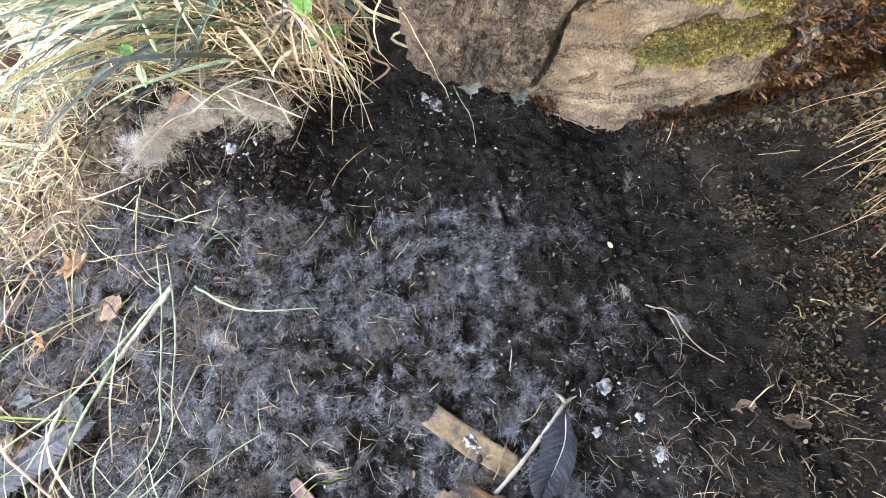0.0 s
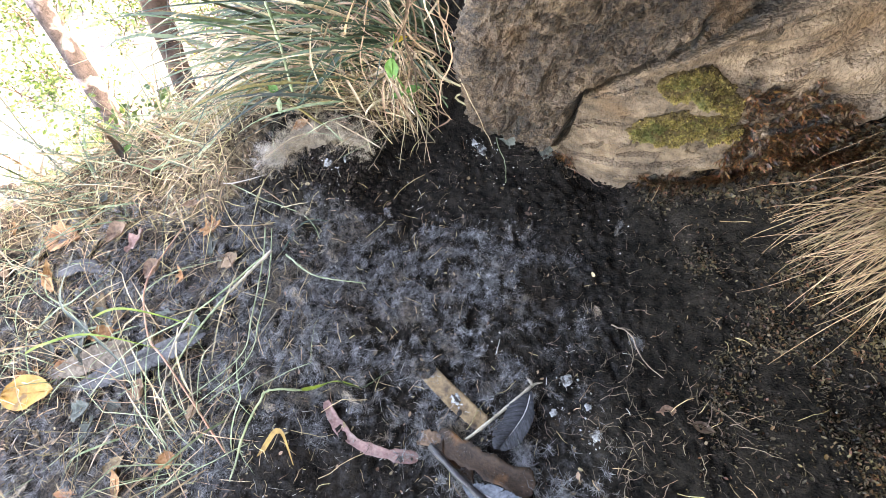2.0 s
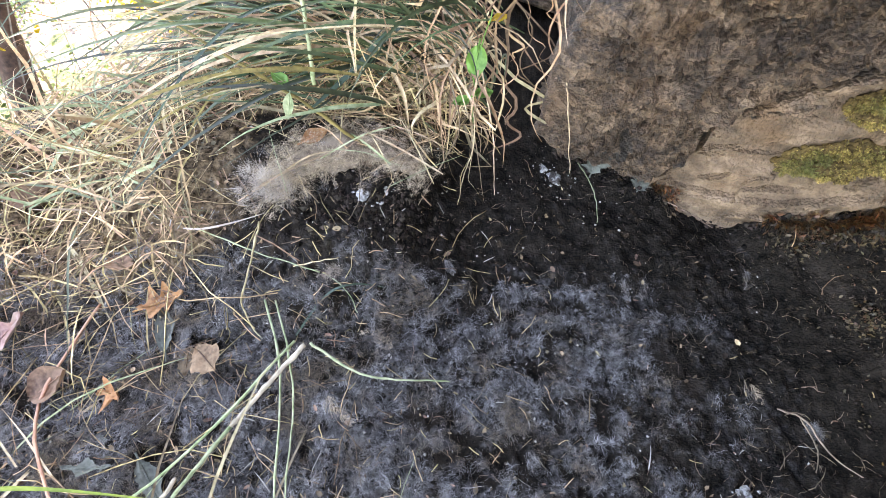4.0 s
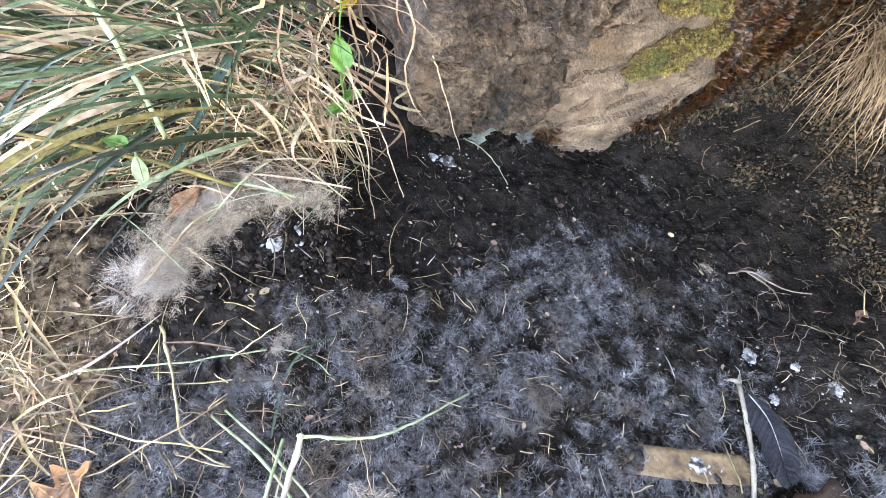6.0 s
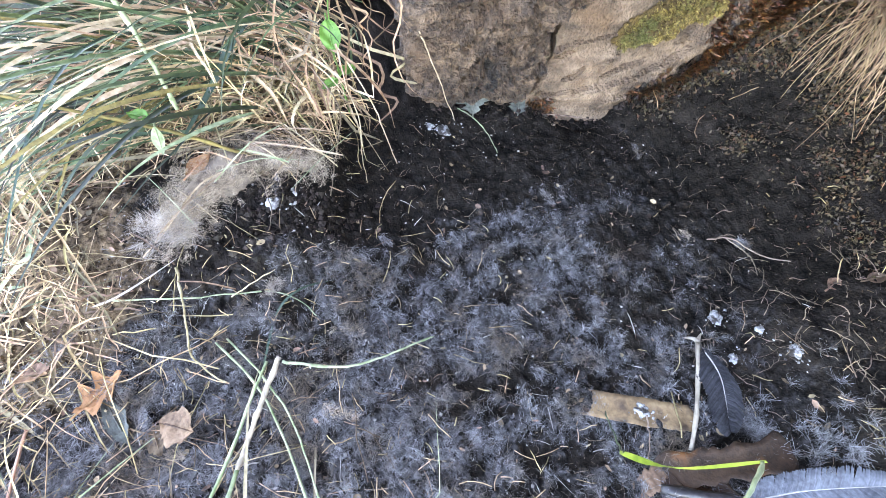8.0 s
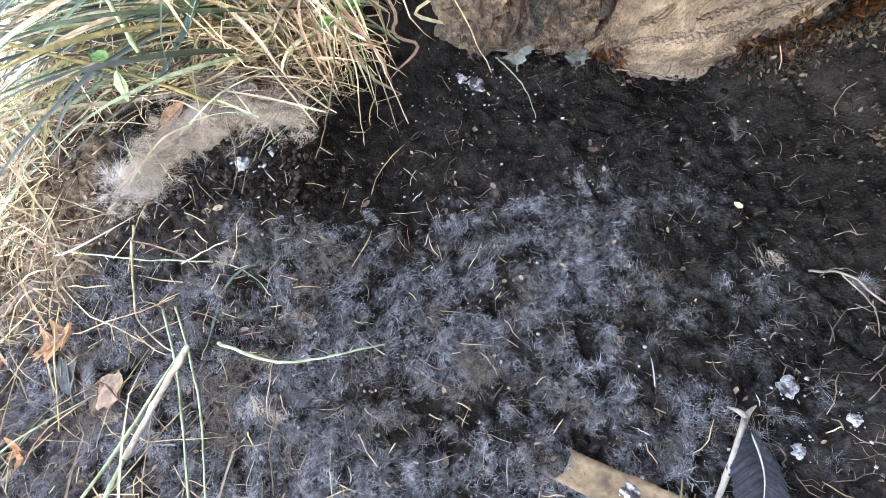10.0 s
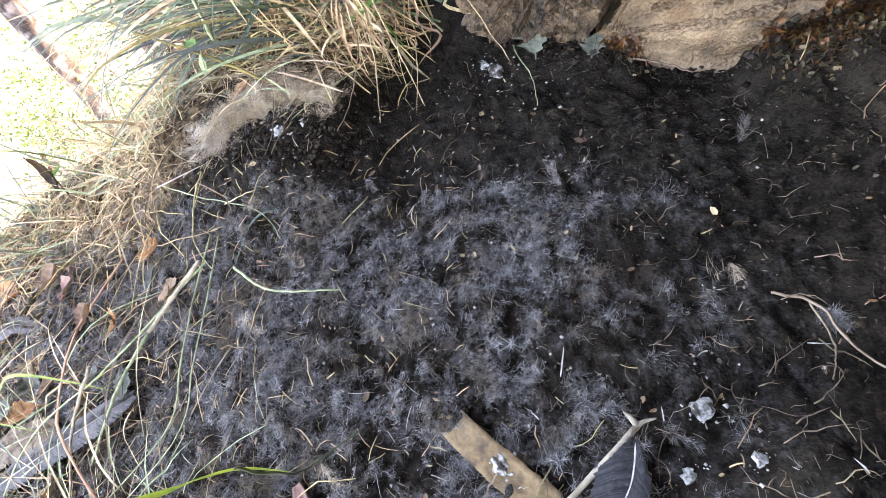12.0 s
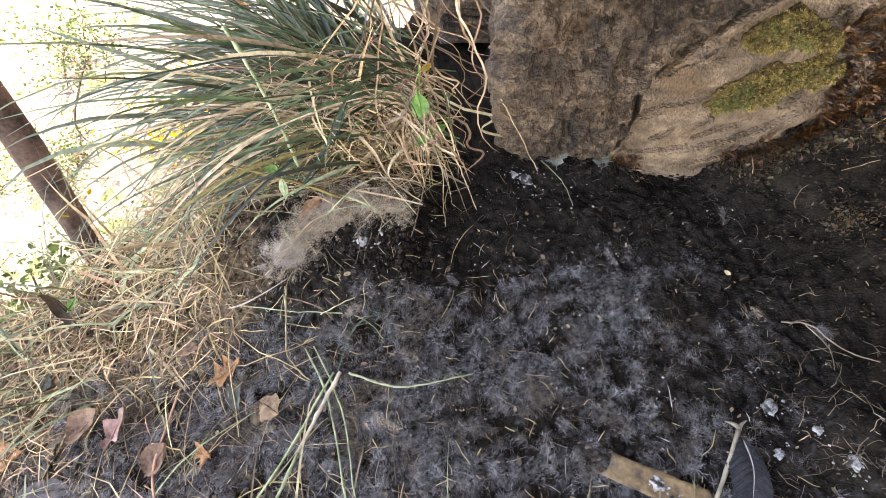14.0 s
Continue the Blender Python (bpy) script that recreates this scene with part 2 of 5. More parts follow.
DARK_FEATHER = material("slate_feather", (0.007, 0.0075, 0.009), (0.036, 0.037, 0.042), 60, 0.6, 0.4, 7, vary="island", amount=0.6)
BLUE_FEATHER = material("blue_grey_feather", (0.06, 0.066, 0.075), (0.17, 0.182, 0.2), 60, 0.6, 0.3, 7, vary="island", amount=0.25)
WET_STICK = material("wet_dark_stick", (0.006, 0.006, 0.007), (0.035, 0.032, 0.032), 60, 0.4, 0.5, 6, spec=0.5)
SHAFT = material("pale_feather_shaft", (0.28, 0.26, 0.23), (0.48, 0.45, 0.41), 80, 0.5, 0.1, 4)
MOSS = material("moss_head", (0.05, 0.034, 0.009), (0.43, 0.318, 0.104), 230, 0.85, 0, 3, vary="island", amount=0.5, through_light=0.2, third=(0.15, 0.145, 0.048), third_scale=34, third_at=(0.55, 0.7))
MOSS_BED = material("moss_bed", (0.035, 0.02, 0.005), (0.11, 0.07, 0.02), 80, 0.95, 0.8, 4)
FLAKE = material("liverwort_flake", (0.012, 0.005, 0.0022), (0.125, 0.054, 0.017), 40, 0.45, 0.3, 5, vary="island", amount=0.6, spec=0.4)
FLAKE_OLIVE = material("olive_flake", (0.014, 0.0098, 0.0044), (0.098, 0.07, 0.03), 40, 0.55, 0.3, 5, vary="island", amount=0.65, spec=0.4)
STRAP = material("strap_liverwort", (0.010, 0.0038, 0.0014), (0.175, 0.067, 0.018), 120, 0.42, 0.3, 4, vary="island", amount=0.7, spec=0.5, through_light=0.12)
PALE_BARK = material("pale_tree_bark", (0.014, 0.0105, 0.0105), (0.075, 0.06, 0.059), 30, 0.9, 1.0, 6, third=(0.2, 0.172, 0.17), third_scale=16, third_at=(0.5, 0.6), depth=0.006)
BARK = material("tree_bark", (0.016, 0.01, 0.0065), (0.1, 0.06, 0.04), 22, 0.9, 1.0, 6, third=(0.13, 0.092, 0.066), third_scale=7, third_at=(0.55, 0.68))
SHRUB = material("shrub_leaf", (0.03, 0.06, 0.017), (0.105, 0.16, 0.055), 9, 0.6, 0.1, 4, vary="island", amount=0.4, through_light=0.45)
AUTUMN = material("yellow_tree_leaf", (0.26, 0.17, 0.008), (0.5, 0.36, 0.02), 20, 0.6, 0.1, 4, vary="island", amount=0.3, through_light=0.4)


# ---- mesh helpers ----
class Shape:
    """Collects vertices and faces of one mesh."""

    def __init__(self):
        self.v, self.f = [], []

    def tube(self, points, radii, sides=5):
        pts = [Vector(p) for p in points]
        start, side = len(self.v), None
        for i, p in enumerate(pts):
            along = (pts[min(i + 1, len(pts) - 1)] - pts[max(i - 1, 0)]).normalized()
            side = side or along.orthogonal().normalized()
            side = (side - along * side.dot(along)).normalized()
            other = along.cross(side)
            r = radii[i] if isinstance(radii, (list, tuple)) else radii
            for k in range(sides):
                a = 2 * math.pi * k / sides
                self.v.append(p + (side * math.cos(a) + other * math.sin(a)) * r)
        for i in range(len(pts) - 1):
            for k in range(sides):
                a, b = start + i * sides + k, start + i * sides + (k + 1) % sides
                self.f.append((a, b, b + sides, a + sides))
        self.f.append(tuple(range(start + sides - 1, start - 1, -1)))
        last = start + (len(pts) - 1) * sides
        self.f.append(tuple(range(last, last + sides)))
        return self

    def ribbon(self, points, widths, facing=(0, 0, 1)):
        start, face = len(self.v), Vector(facing)
        for i, p in enumerate(points):
            along = Vector(points[min(i + 1, len(points) - 1)]) - Vector(points[max(i - 1, 0)])
            side = along.cross(face)
            side = side.normalized() if side.length > 1e-9 else Vector((1, 0, 0))
            self.v += [Vector(p) - side * widths[i] / 2, Vector(p) + side * widths[i] / 2]
        for i in range(len(points) - 1):
            a = start + 2 * i
            self.f.append((a, a + 1, a + 3, a + 2))
        return self

    def blade(self, points, width, fold=0.35, facing=(0, 0, 1), tip=0.75):
        """A grass blade, folded along its midrib, narrowing to a point."""
        start, face, count = len(self.v), Vector(facing), len(points)
        for i, p in enumerate(points):
            t = i / (count - 1)
            along = Vector(points[min(i + 1, count - 1)]) - Vector(points[max(i - 1, 0)])
            side = along.cross(face)
            side = side.normalized() if side.length > 1e-9 else Vector((1, 0, 0))
            up = side.cross(along).normalized()
            w = width * min(1, 0.6 + 3 * t) * max(0.03, 1 - max(0, (t - (1 - tip)) / tip) ** 1.6) / 2
            p = Vector(p)
            self.v += [p - side * w, p - up * w * fold, p + side * w]
        for i in range(count - 1):
            a = start + 3 * i
            self.f += [(a, a + 1, a + 4, a + 3), (a + 1, a + 2, a + 5, a + 4)]
        return self

    def lump(self, centre, size, seed, squash=0.7):
        """An uneven pebble of eight faces."""
        r = random.Random(seed)
        start, c = len(self.v), Vector(centre)
        for d in ((1, 0, 0), (0, 1, 0), (-1, 0, 0), (0, -1, 0), (0, 0, squash), (0, 0, -squash)):
            self.v.append(c + Vector(d) * size * r.uniform(0.65, 1.2) + Vector((r.uniform(-1, 1), r.uniform(-1, 1), 0)) * size * 0.25)
        for k in range(4):
            a, b = start + k, start + (k + 1) % 4
            self.f += [(a, b, start + 4), (b, a, start + 5)]
        return self

    def flake(self, centre, size, turn, narrow=0.8):
        """A small cupped lobe."""
        start = len(self.v)
        for x, y, z in ((0, 0, -0.12), (-0.5, -0.25, 0.08), (-0.4, 0.4, 0.16), (0, 0.75, 0.3), (0.45, 0.3, 0.14), (0.42, -0.3, 0.02), (0, -0.6, -0.1)):
            self.v.append(Vector(centre) + turn @ Vector((x * narrow, y, z)) * size)
        for k in range(1, 6):
            self.f.append((start, start + k + 1, start + k))
        self.f.append((start, start + 1, start + 6))
        return self

    def mesh(self, name, mat, smooth=True):
        me = bpy.data.meshes.new(name)
        me.from_pydata([tuple(v) for v in self.v], [], self.f)
        me.materials.append(mat)
        if smooth:
            me.polygons.foreach_set("use_smooth", [True] * len(me.polygons))
        me.update()
        return me


def part(name, shape, mat, parent, label="", smooth=True):
    ob = new(name, shape.mesh(name, mat, smooth))
    ob.parent = parent
    if parent is not None:
        ob.matrix_parent_inverse = parent.matrix_basis.inverted()
    return tagged(ob, label)


def thing(name, shape, mat, label, category, group="", kind="", smooth=True):
    return tagged(new(name, shape.mesh(name, mat, smooth)), label, category, group, kind)


def holder(name, place, label, category, group=""):
    ob = new(name)
    ob.matrix_basis = pose(*place)
    ob.empty_display_size = 0.02
    return tagged(ob, label, category, group)


def ease(t):
    t = min(1.0, max(0.0, t))
    return t * t * (3 - 2 * t)


def nz(x, y, z, s):
    return noise.noise((x * s, y * s, z * s))


# ---- the plan: ground height and rock face ----
def wall_base(x):
    return float(np.interp(x, (-0.05, 0, 0.06, 0.1, 0.15, 0.2, 0.25, 0.3, 0.5, 0.9), (0.48, 0.447, 0.425, 0.408, 0.385, 0.364, 0.352, 0.345, 0.31, 0.18)))


def wall_y(x, z):
    return wall_base(x) + (0.12 + 0.8 * min(0.25, max(0, x - 0.1))) * z


def outward(x, y):
    """How far a place lies towards the drop."""
    return -x * 0.6 + (y - 0.3) * 0.8


def smooth_height(x, y):
    h = (0.115 * ease((x - 0.17) / 0.22) + 0.3 * max(0, x - 0.38)) * min(1.0, max(0.45, 0.5 + 1.4 * (y - 0.1)))
    h += ease((y - (wall_base(x) - 0.06)) / 0.06) * (0.004 - 0.01 * ease((x - 0.12) / 0.02) * ease((0.2 - x) / 0.02) + 0.013 * ease((x - 0.18) / 0.03) * (1 - 0.6 * ease((x - 0.22) / 0.06)))
    h += 0.012 * ease((-0.05 - x) / 0.08) + 0.035 * ease((y - 0.24) / 0.1) * ease((-0.06 - x) / 0.08) * (1 - 0.8 * ease((-0.25 - x) / 0.12))
    h += 0.02 * ease((x - 0.135) / 0.05) * ease((0.175 - y) / 0.06)
    out = outward(x, y) - 0.31
    if out > 0:
        fall = 1.0 * out * ease(out / 0.16)
        h -= fall if fall < 2.0 else 2.0 + 0.6 * (1 - math.exp(-(fall - 2.0) / 0.6))
    if y < -0.15:
        h -= min(2.5, 0.6 * (-0.15 - y))
    return h


def down_cover(x, y):
    """How thickly shed down covers the floor here."""
    c = 0.46 + 0.34 * ease((-0.02 - x) / 0.15) + 0.5 * nz(x, y, 9, 13) + 0.7 * nz(y, x, 3, 31) + 1.2 * nz(x, y, 6, 83) + 0.9 * nz(y, x, 2, 190)
    c *= (0.35 + 0.65 * ease((0.13 - x) / 0.1)) * ease((0.335 + 0.03 * nz(x, y, 2, 25) - y) / 0.06) * ease((x + 0.56) / 0.1) * ease((0.2 - x) / 0.06)
    return c * (1 - 0.85 * ease((0.09 + 0.03 * nz(x, y, 1, 20) - y) / 0.04) * ease((0.2 - abs(x + 0.0)) / 0.06))


def ground_height(x, y):
    h = smooth_height(x, y)
    near = 1 - ease((math.hypot(x, y - 0.2) - 0.6) / 0.8)
    if near > 0:
        u, v = 0.83 * x - 0.56 * y + 0.02 * nz(x, y, 5, 17), 0.56 * x + 0.83 * y + 0.02 * nz(y, x, 8, 17)
        h += near * (0.007 * nz(u, v, 1, 14) + 0.0052 * noise.fractal((u * 29 + 3.1, v * 29, x * 13), 0.62, 2.3, 6) + 0.0022 * nz(u, v, 2, 160))
        if -0.56 < x < 0.2 and -0.1 < y < 0.4:
            h += 0.005 * ease((down_cover(x, y) + 0.3) / 1.3)
    far = ease((math.hypot(x, y) - 1.0) / 3)
    if far > 0:
        h += far * (0.25 * nz(x, y, 4, 0.45) + 0.08 * nz(x, y, 5, 2.1)) + 6 * ease((math.hypot(x, y) - 25) / 150) * (0.5 + nz(x, y, 6, 0.012))
    return h


def spread(inner, step, outer, growth):
    """Evenly spaced inside, then ever wider to the outer limits."""
    lo, hi = inner
    xs = list(np.arange(lo, hi + 1e-6, step))
    d, x = step, hi
    while x < outer:
        d *= growth
        x += d
        xs.append(x)
    d, x = step, lo
    while x > -outer:
        d *= growth
        x -= d
        xs.insert(0, x)
    return [float(v) for v in xs]


def grid_mesh(shape, rows, cols, place):
    for r in rows:
        for c in cols:
            shape.v.append(place(c, r))
    n = len(cols)
    for i in range(len(rows) - 1):
        for j in range(n - 1):
            a = i * n + j
            shape.f.append((a, a + 1, a + n + 1, a + n))


def build_ground():
    s = Shape()
    grid_mesh(s, spread((-0.02, 0.45), 0.0019, 900, 1.16), spread((-0.48, 0.36), 0.0019, 900, 1.16), lambda x, y: Vector((x, y, ground_height(x, y))))
    ob = thing("ground", s, SOIL, "dark bare nest soil on a ledge, falling to a sunlit slope", "ground", kind="structure")
    ob.data.materials.append(SLOPE)
    down, rim = ob.data.attributes.new("down", "FLOAT", "POINT"), ob.data.attributes.new("rim", "FLOAT", "POINT")
    down.data.foreach_set("value", [down_cover(v.x, v.y) if -0.56 < v.x < 0.2 and -0.1 < v.y < 0.4 else -1.0 for v in s.v])
    rim.data.foreach_set("value", [max(ease((-0.2 - v.x) / 0.06) * ease((v.y - 0.255 - 0.4 * max(0, v.x + 0.3)) / 0.05), 0.6 * ease((-0.36 - v.x) / 0.08) * ease((v.y - 0.2) / 0.05), ease((v.y - 0.41) / 0.03) * ease((-0.06 - v.x) / 0.03)) for v in s.v])
    for p in ob.data.polygons:
        c = p.center
        if math.hypot(c.x, c.y - 0.2) + 0.1 * nz(c.x, c.y, 0, 6) > 0.72 or outward(c.x, c.y) > 0.37 + 0.05 * nz(c.x, c.y, 5, 25):
            p.material_index = 1
    return ob


build_ground()

# crack that parts the upper block of the rock from the lower one, as (x, z) on the face
CRACK = ((0.05, 0.008), (0.085, 0.011), (0.104, 0.021), (0.116, 0.036), (0.124, 0.062), (0.129, 0.093), (0.137, 0.106), (0.163, 0.124), (0.179, 0.144), (0.196, 0.154), (0.232, 0.175), (0.262, 0.194), (0.40, 0.262), (0.9, 0.42))
FINE_CRACKS = (((0.279, 0.175), (0.3, 0.186), (0.34, 0.194), (0.42, 0.215)), ((0.141, 0.1), (0.165, 0.108), (0.186, 0.107)), ((0.062, 0.03), (0.074, 0.05), (0.07, 0.075)), ((0.185, 0.055), (0.2, 0.07), (0.225, 0.078), (0.255, 0.088)), ((0.13, 0.16), (0.16, 0.172), (0.18, 0.19)), ((0.2, 0.16), (0.212, 0.172), (0.216, 0.19)))


def to_line(x, z, line):
    """Distance to a line on the face, and on which side of it a place lies."""
    best, sign = 9.0, 1
    for (ax, az), (bx, bz) in zip(line, line[1:]):
        dx, dz = bx - ax, bz - az
        t = min(1, max(0, ((x - ax) * dx + (z - az) * dz) / (dx * dx + dz * dz)))
        d = math.hypot(x - ax - t * dx, z - az - t * dz)
        if d < best:
            best, sign = d, 1 if dx * (z - az) - dz * (x - ax) > 0 else -1
    return best, sign


def crack_side(x, z):
    """Signed distance to the crack: positive on the upper block."""
    best, sign = to_line(x, z, CRACK)
    return best * sign


def facets(a, b, scale, seed):
    """Broken faces: every cell has a level and a tilt of its own."""
    p = Vector((a * scale * 0.7, b * scale * 1.35, seed))
    p += Vector((noise.noise(p * 2.3), noise.noise(p * 2.3 + Vector((7, 0, 0))), 0)) * 0.32
    c = noise.voronoi(p)[1][0]
    d = p - c
    return 0.7 * noise.noise(c * 13.7) + 1.5 * (d.x * noise.noise(c * 9.1) + d.y * noise.noise(c * 5.3 + Vector((3, 1, 2))))


def rock_relief(x, y, z):
    near = 1 - ease((math.hypot(x - 0.15, z - 0.1) - 0.6) / 0.5)
    a, b = x * 0.91 + z * 0.41, -x * 0.41 + z * 0.91
    d = 0.02 * nz(x, y, z, 6) + 0.05 * nz(x, y, z, 1.7) * (1 - near)
    if near > 0:
        wob = 0.004 * nz(x, z, 0, 45) + 0.0025 * nz(x, z, 3, 110)
        side = crack_side(x + wob, z + wob * 0.7)
        upper = ease((side + 0.001) / 0.003)
        d += near * ((0.014 + 0.008 * ease((0.16 - x) / 0.03)) * upper * (1 - ease((x - 0.2) / 0.08)) - 0.006 + (1 - upper) * (0.006 * ease((z - 0.03) / 0.05) + 0.006 * (1 - ease(z / 0.05)) * ease((0.21 - x) / 0.05)))
        d -= near * 0.014 * ease(1.6 * (1 - abs(side + 0.002) / 0.0036)) * (0.35 + 0.65 * ease((0.3 - x) / 0.1))
        for line in FINE_CRACKS:
            if line[0][0] - 0.02 < x < line[-1][0] + 0.02:
                off, way = to_line(x + wob, z + wob, line)
                d += near * (0.0035 * way * (1 - ease(off / 0.012)) - 0.006 * (1 - ease(off / 0.0032)))
        calm = 0.35 + 0.65 * ease((z - 0.005) / 0.03)
        strata = noise.noise((a * 9, b * 62, 2.0)) + 0.6 * noise.noise((a * 22, b * 150, 5.0))
        d += near * calm * 0.003 * strata * (1 - 0.8 * upper)
        d += near * calm * (0.006 + 0.006 * upper) * facets(a, b, 17, 1.5)
        d += near * calm * (0.0014 + 0.0076 * upper) * facets(a, b, 42, 4.5) + near * calm * 0.005 * upper * facets(a, b, 95, 8.5)
        d += near * (0.005 * nz(x, y, z, 24) + (0.001 + 0.004 * upper) * nz(x, z, 1, 80) + (0.0004 + 0.003 * upper) * nz(x, z, 4, 170) + 0.0016 * upper * nz(x, z, 6, 330))
        d -= near * (0.0004 + 0.0056 * upper) * ease((nz(x, z, 9, 110) - 0.12) / 0.08)
        steps = 3.0 * (noise.noise((a * 8, b * 27, 1.0)) + 0.35 * noise.noise((a * 24, b * 70, 6.0)))
        low = math.floor(steps)
        d += near * calm * 0.007 * (low + 0.5 + ease((steps - low) / 0.07)) * (1 - 0.45 * upper)
        d -= near * 0.036 * ease((0.024 + 0.008 * nz(x, 0, 3, 60) - z) / 0.014) * ease((0.115 - x) / 0.03) * (0.5 + 0.5 * ease((x - 0.04) / 0.02))
    return d


def liverwort_cover(x, z):
    """Where dark liverwort grows on the rock: a broad patch beside the moss, a seam along the foot and a damp nook."""
    edge = x - 0.258 + 0.02 * nz(x, z, 1, 40) + 0.012 * nz(x, z, 2, 110)
    patch = ease(edge / 0.01) * ease((0.126 - 0.2 * max(0, x - 0.31) + 0.02 * nz(x, z, 7, 50) - z) / 0.008)
    low = ease((0.026 + 0.12 * max(0, x - 0.21) + 0.025 * nz(x, z, 8, 60) - z) / 0.006) * ease((x - 0.19) / 0.02)
    nook = 0.8 * ease((0.022 - z) / 0.006) * ease((0.012 - abs(x - 0.122)) / 0.006)
    return max(patch * (0.35 + 0.65 * ease((nz(x, z, 3, 55) + 0.15) / 0.2)), low, nook)


def build_rock():
    """One sheet that follows the foot of the cliff, from behind the tussock round to the far side of the bank."""
    # both ends lie out of view and are added to block sun and sky
    path = [(-0.06, 1.9), (-0.05, 1.0), (-0.02, 0.64), (0.055, 0.6), (0.06, 0.53), (0.03, 0.47), (0.022, 0.444)]
    path += [(x, wall_base(x)) for x in np.arange(0.03, 0.9, 0.01)] + [(1.2, 0.0), (1.35, -0.5), (1.4, -1.6)]
    lengths = [0.0]
    for (ax, ay), (bx, by) in zip(path, path[1:]):
        lengths.append(lengths[-1] + math.hypot(bx - ax, by - ay))
    px, py = [p[0] for p in path], [p[1] for p in path]
    l0, l1 = lengths[5] - 0.02, lengths[6] + 0.52
    along = list(np.linspace(0, l0, 25))[:-1] + list(np.arange(l0, l1 - 0.06, 0.0014)) + list(np.arange(l1 - 0.06, l1, 0.003)) + list(np.linspace(l1, lengths[-1], 40))[1:]
    ups = list(np.arange(-0.03, 0.26, 0.0014)) + list(np.arange(0.262, 0.36, 0.004)) + list(np.linspace(0.37, 0.95, 30))
    s = Shape()
    table, sides = [], []
    for l in along:
        x, y = float(np.interp(l, lengths, px)), float(np.interp(l, lengths, py))
        x2, y2 = float(np.interp(l + 0.02, lengths, px)), float(np.interp(l + 0.02, lengths, py))
        x1, y1 = float(np.interp(l - 0.02, lengths, px)), float(np.interp(l - 0.02, lengths, py))
        t = Vector((x2 - x1, y2 - y1, 0)).normalized()
        table.append((x, y, Vector((t.y, -t.x, 0)) if t.length else Vector((0, -1, 0))))

    def place(i, z):
        x, y, out = table[i]
        # unseen upper wall, stretched taller to the right to keep the sun off the nest
        if z > 0.36:
            z = 0.36 + (z - 0.36) * (1 + 2.4 * ease((x - 0.1) / 0.3))
        lean = (0.12 + 0.8 * min(0.25, max(0, x - 0.1))) * min(z, 0.45)
        p = Vector((x, y, z)) - out * lean
        wob = 0.004 * nz(p.x, z, 0, 45) + 0.0025 * nz(p.x, z, 3, 110)
        sides.append(crack_side(p.x + wob, z + wob * 0.7) if y < 0.6 and z < 0.5 else 1.0)
        return p + out * rock_relief(p.x, p.y, z)

    grid_mesh(s, ups, range(len(along)), place)
    top = len(s.v)
    for i in range(len(along)):
        x, y, out = table[i]
        s.v.append(Vector((x, y, 1.0 + 1.45 * ease((x - 0.1) / 0.3))) - out * 1.2)
    last = top - len(along)
    for i in range(len(along) - 1):
        s.f.append((last + i, last + i + 1, top + i + 1, top + i))
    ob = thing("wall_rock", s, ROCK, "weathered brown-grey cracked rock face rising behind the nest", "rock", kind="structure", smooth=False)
    pale, crack_shade_mat = ob.data.attributes.new("pale", "FLOAT", "POINT"), ob.data.attributes.new("crack_shade_mat", "FLOAT", "POINT")
    sides += [1.0] * len(along)
    pale.data.foreach_set("value", [ease((0.0015 - d) / 0.004) for d in sides])

    def seam(v):
        """Shade put into the colour along the fine cracks of the face."""
        wob = 0.004 * nz(v.x, v.z, 0, 45) + 0.0025 * nz(v.x, v.z, 3, 110)
        near = [to_line(v.x + wob, v.z + wob, line)[0] for line in FINE_CRACKS if line[0][0] - 0.01 < v.x < line[-1][0] + 0.01]
        return 1.15 - min(near) / 0.0032 if near else -1.0

    # painted shade of the main and fine cracks, plus the dark liverwort mat
    crack_shade_mat.data.foreach_set("value", [max(0.95 - abs(d + 0.0018) / 0.0045 if v.x < 0.42 else -1.0, seam(v), 1.05 * liverwort_cover(v.x, v.z) - 0.15, -1.0) if v.y < 0.6 else -1.0 for d, v in zip(sides, s.v)])


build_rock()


def build_added_overhang():
    """Unseen rock added to block light from above, open to the slope and to the near side."""
    s = Shape()
    xs, ys = np.linspace(-0.12, 1.7, 60), np.linspace(-1.3, 2.0, 96)
    edge = lambda x, y: min(ease((x + 0.12) / 0.3), ease((y + 1.3) / 0.3))
    grid_mesh(s, ys, xs, lambda x, y: (x + 0.05 * nz(x, y, 0, 3), y, 0.98 - (0.16 + 0.22 * ease((x - 0.15) / 0.5)) * edge(x, y) + 0.05 * nz(x, y, 0, 4) + 0.02 * nz(x, y, 5, 13)))
    below = len(s.v)
    grid_mesh(s, ys, xs, lambda x, y: (x + 0.05 * nz(x, y, 0, 3), y, 1.06 + 1.2 * ease((x - 0.2) / 0.6) + 0.4 * edge(x, y) + 0.06 * nz(x, y, 7, 3)))
    nx, ny = len(xs), len(ys)
    s.f[len(s.f) // 2:] = [tuple(v + below for v in reversed(f)) for f in s.f[: len(s.f) // 2]]
    rim = [j for j in range(nx)] + [i * nx + nx - 1 for i in range(1, ny)] + [(ny - 1) * nx + j for j in range(nx - 2, -1, -1)] + [i * nx for i in range(ny - 2, 0, -1)]
    for a, b in zip(rim, rim[1:] + rim[:1]):
        s.f.append((b, a, a + below, b + below))
    # never in view: it only makes the light come from the slope side
    thing("added_ceiling_rock", s, ROCK, "unseen rock overhang added to shade the nest ledge", "rock", kind="structure")


build_added_overhang()


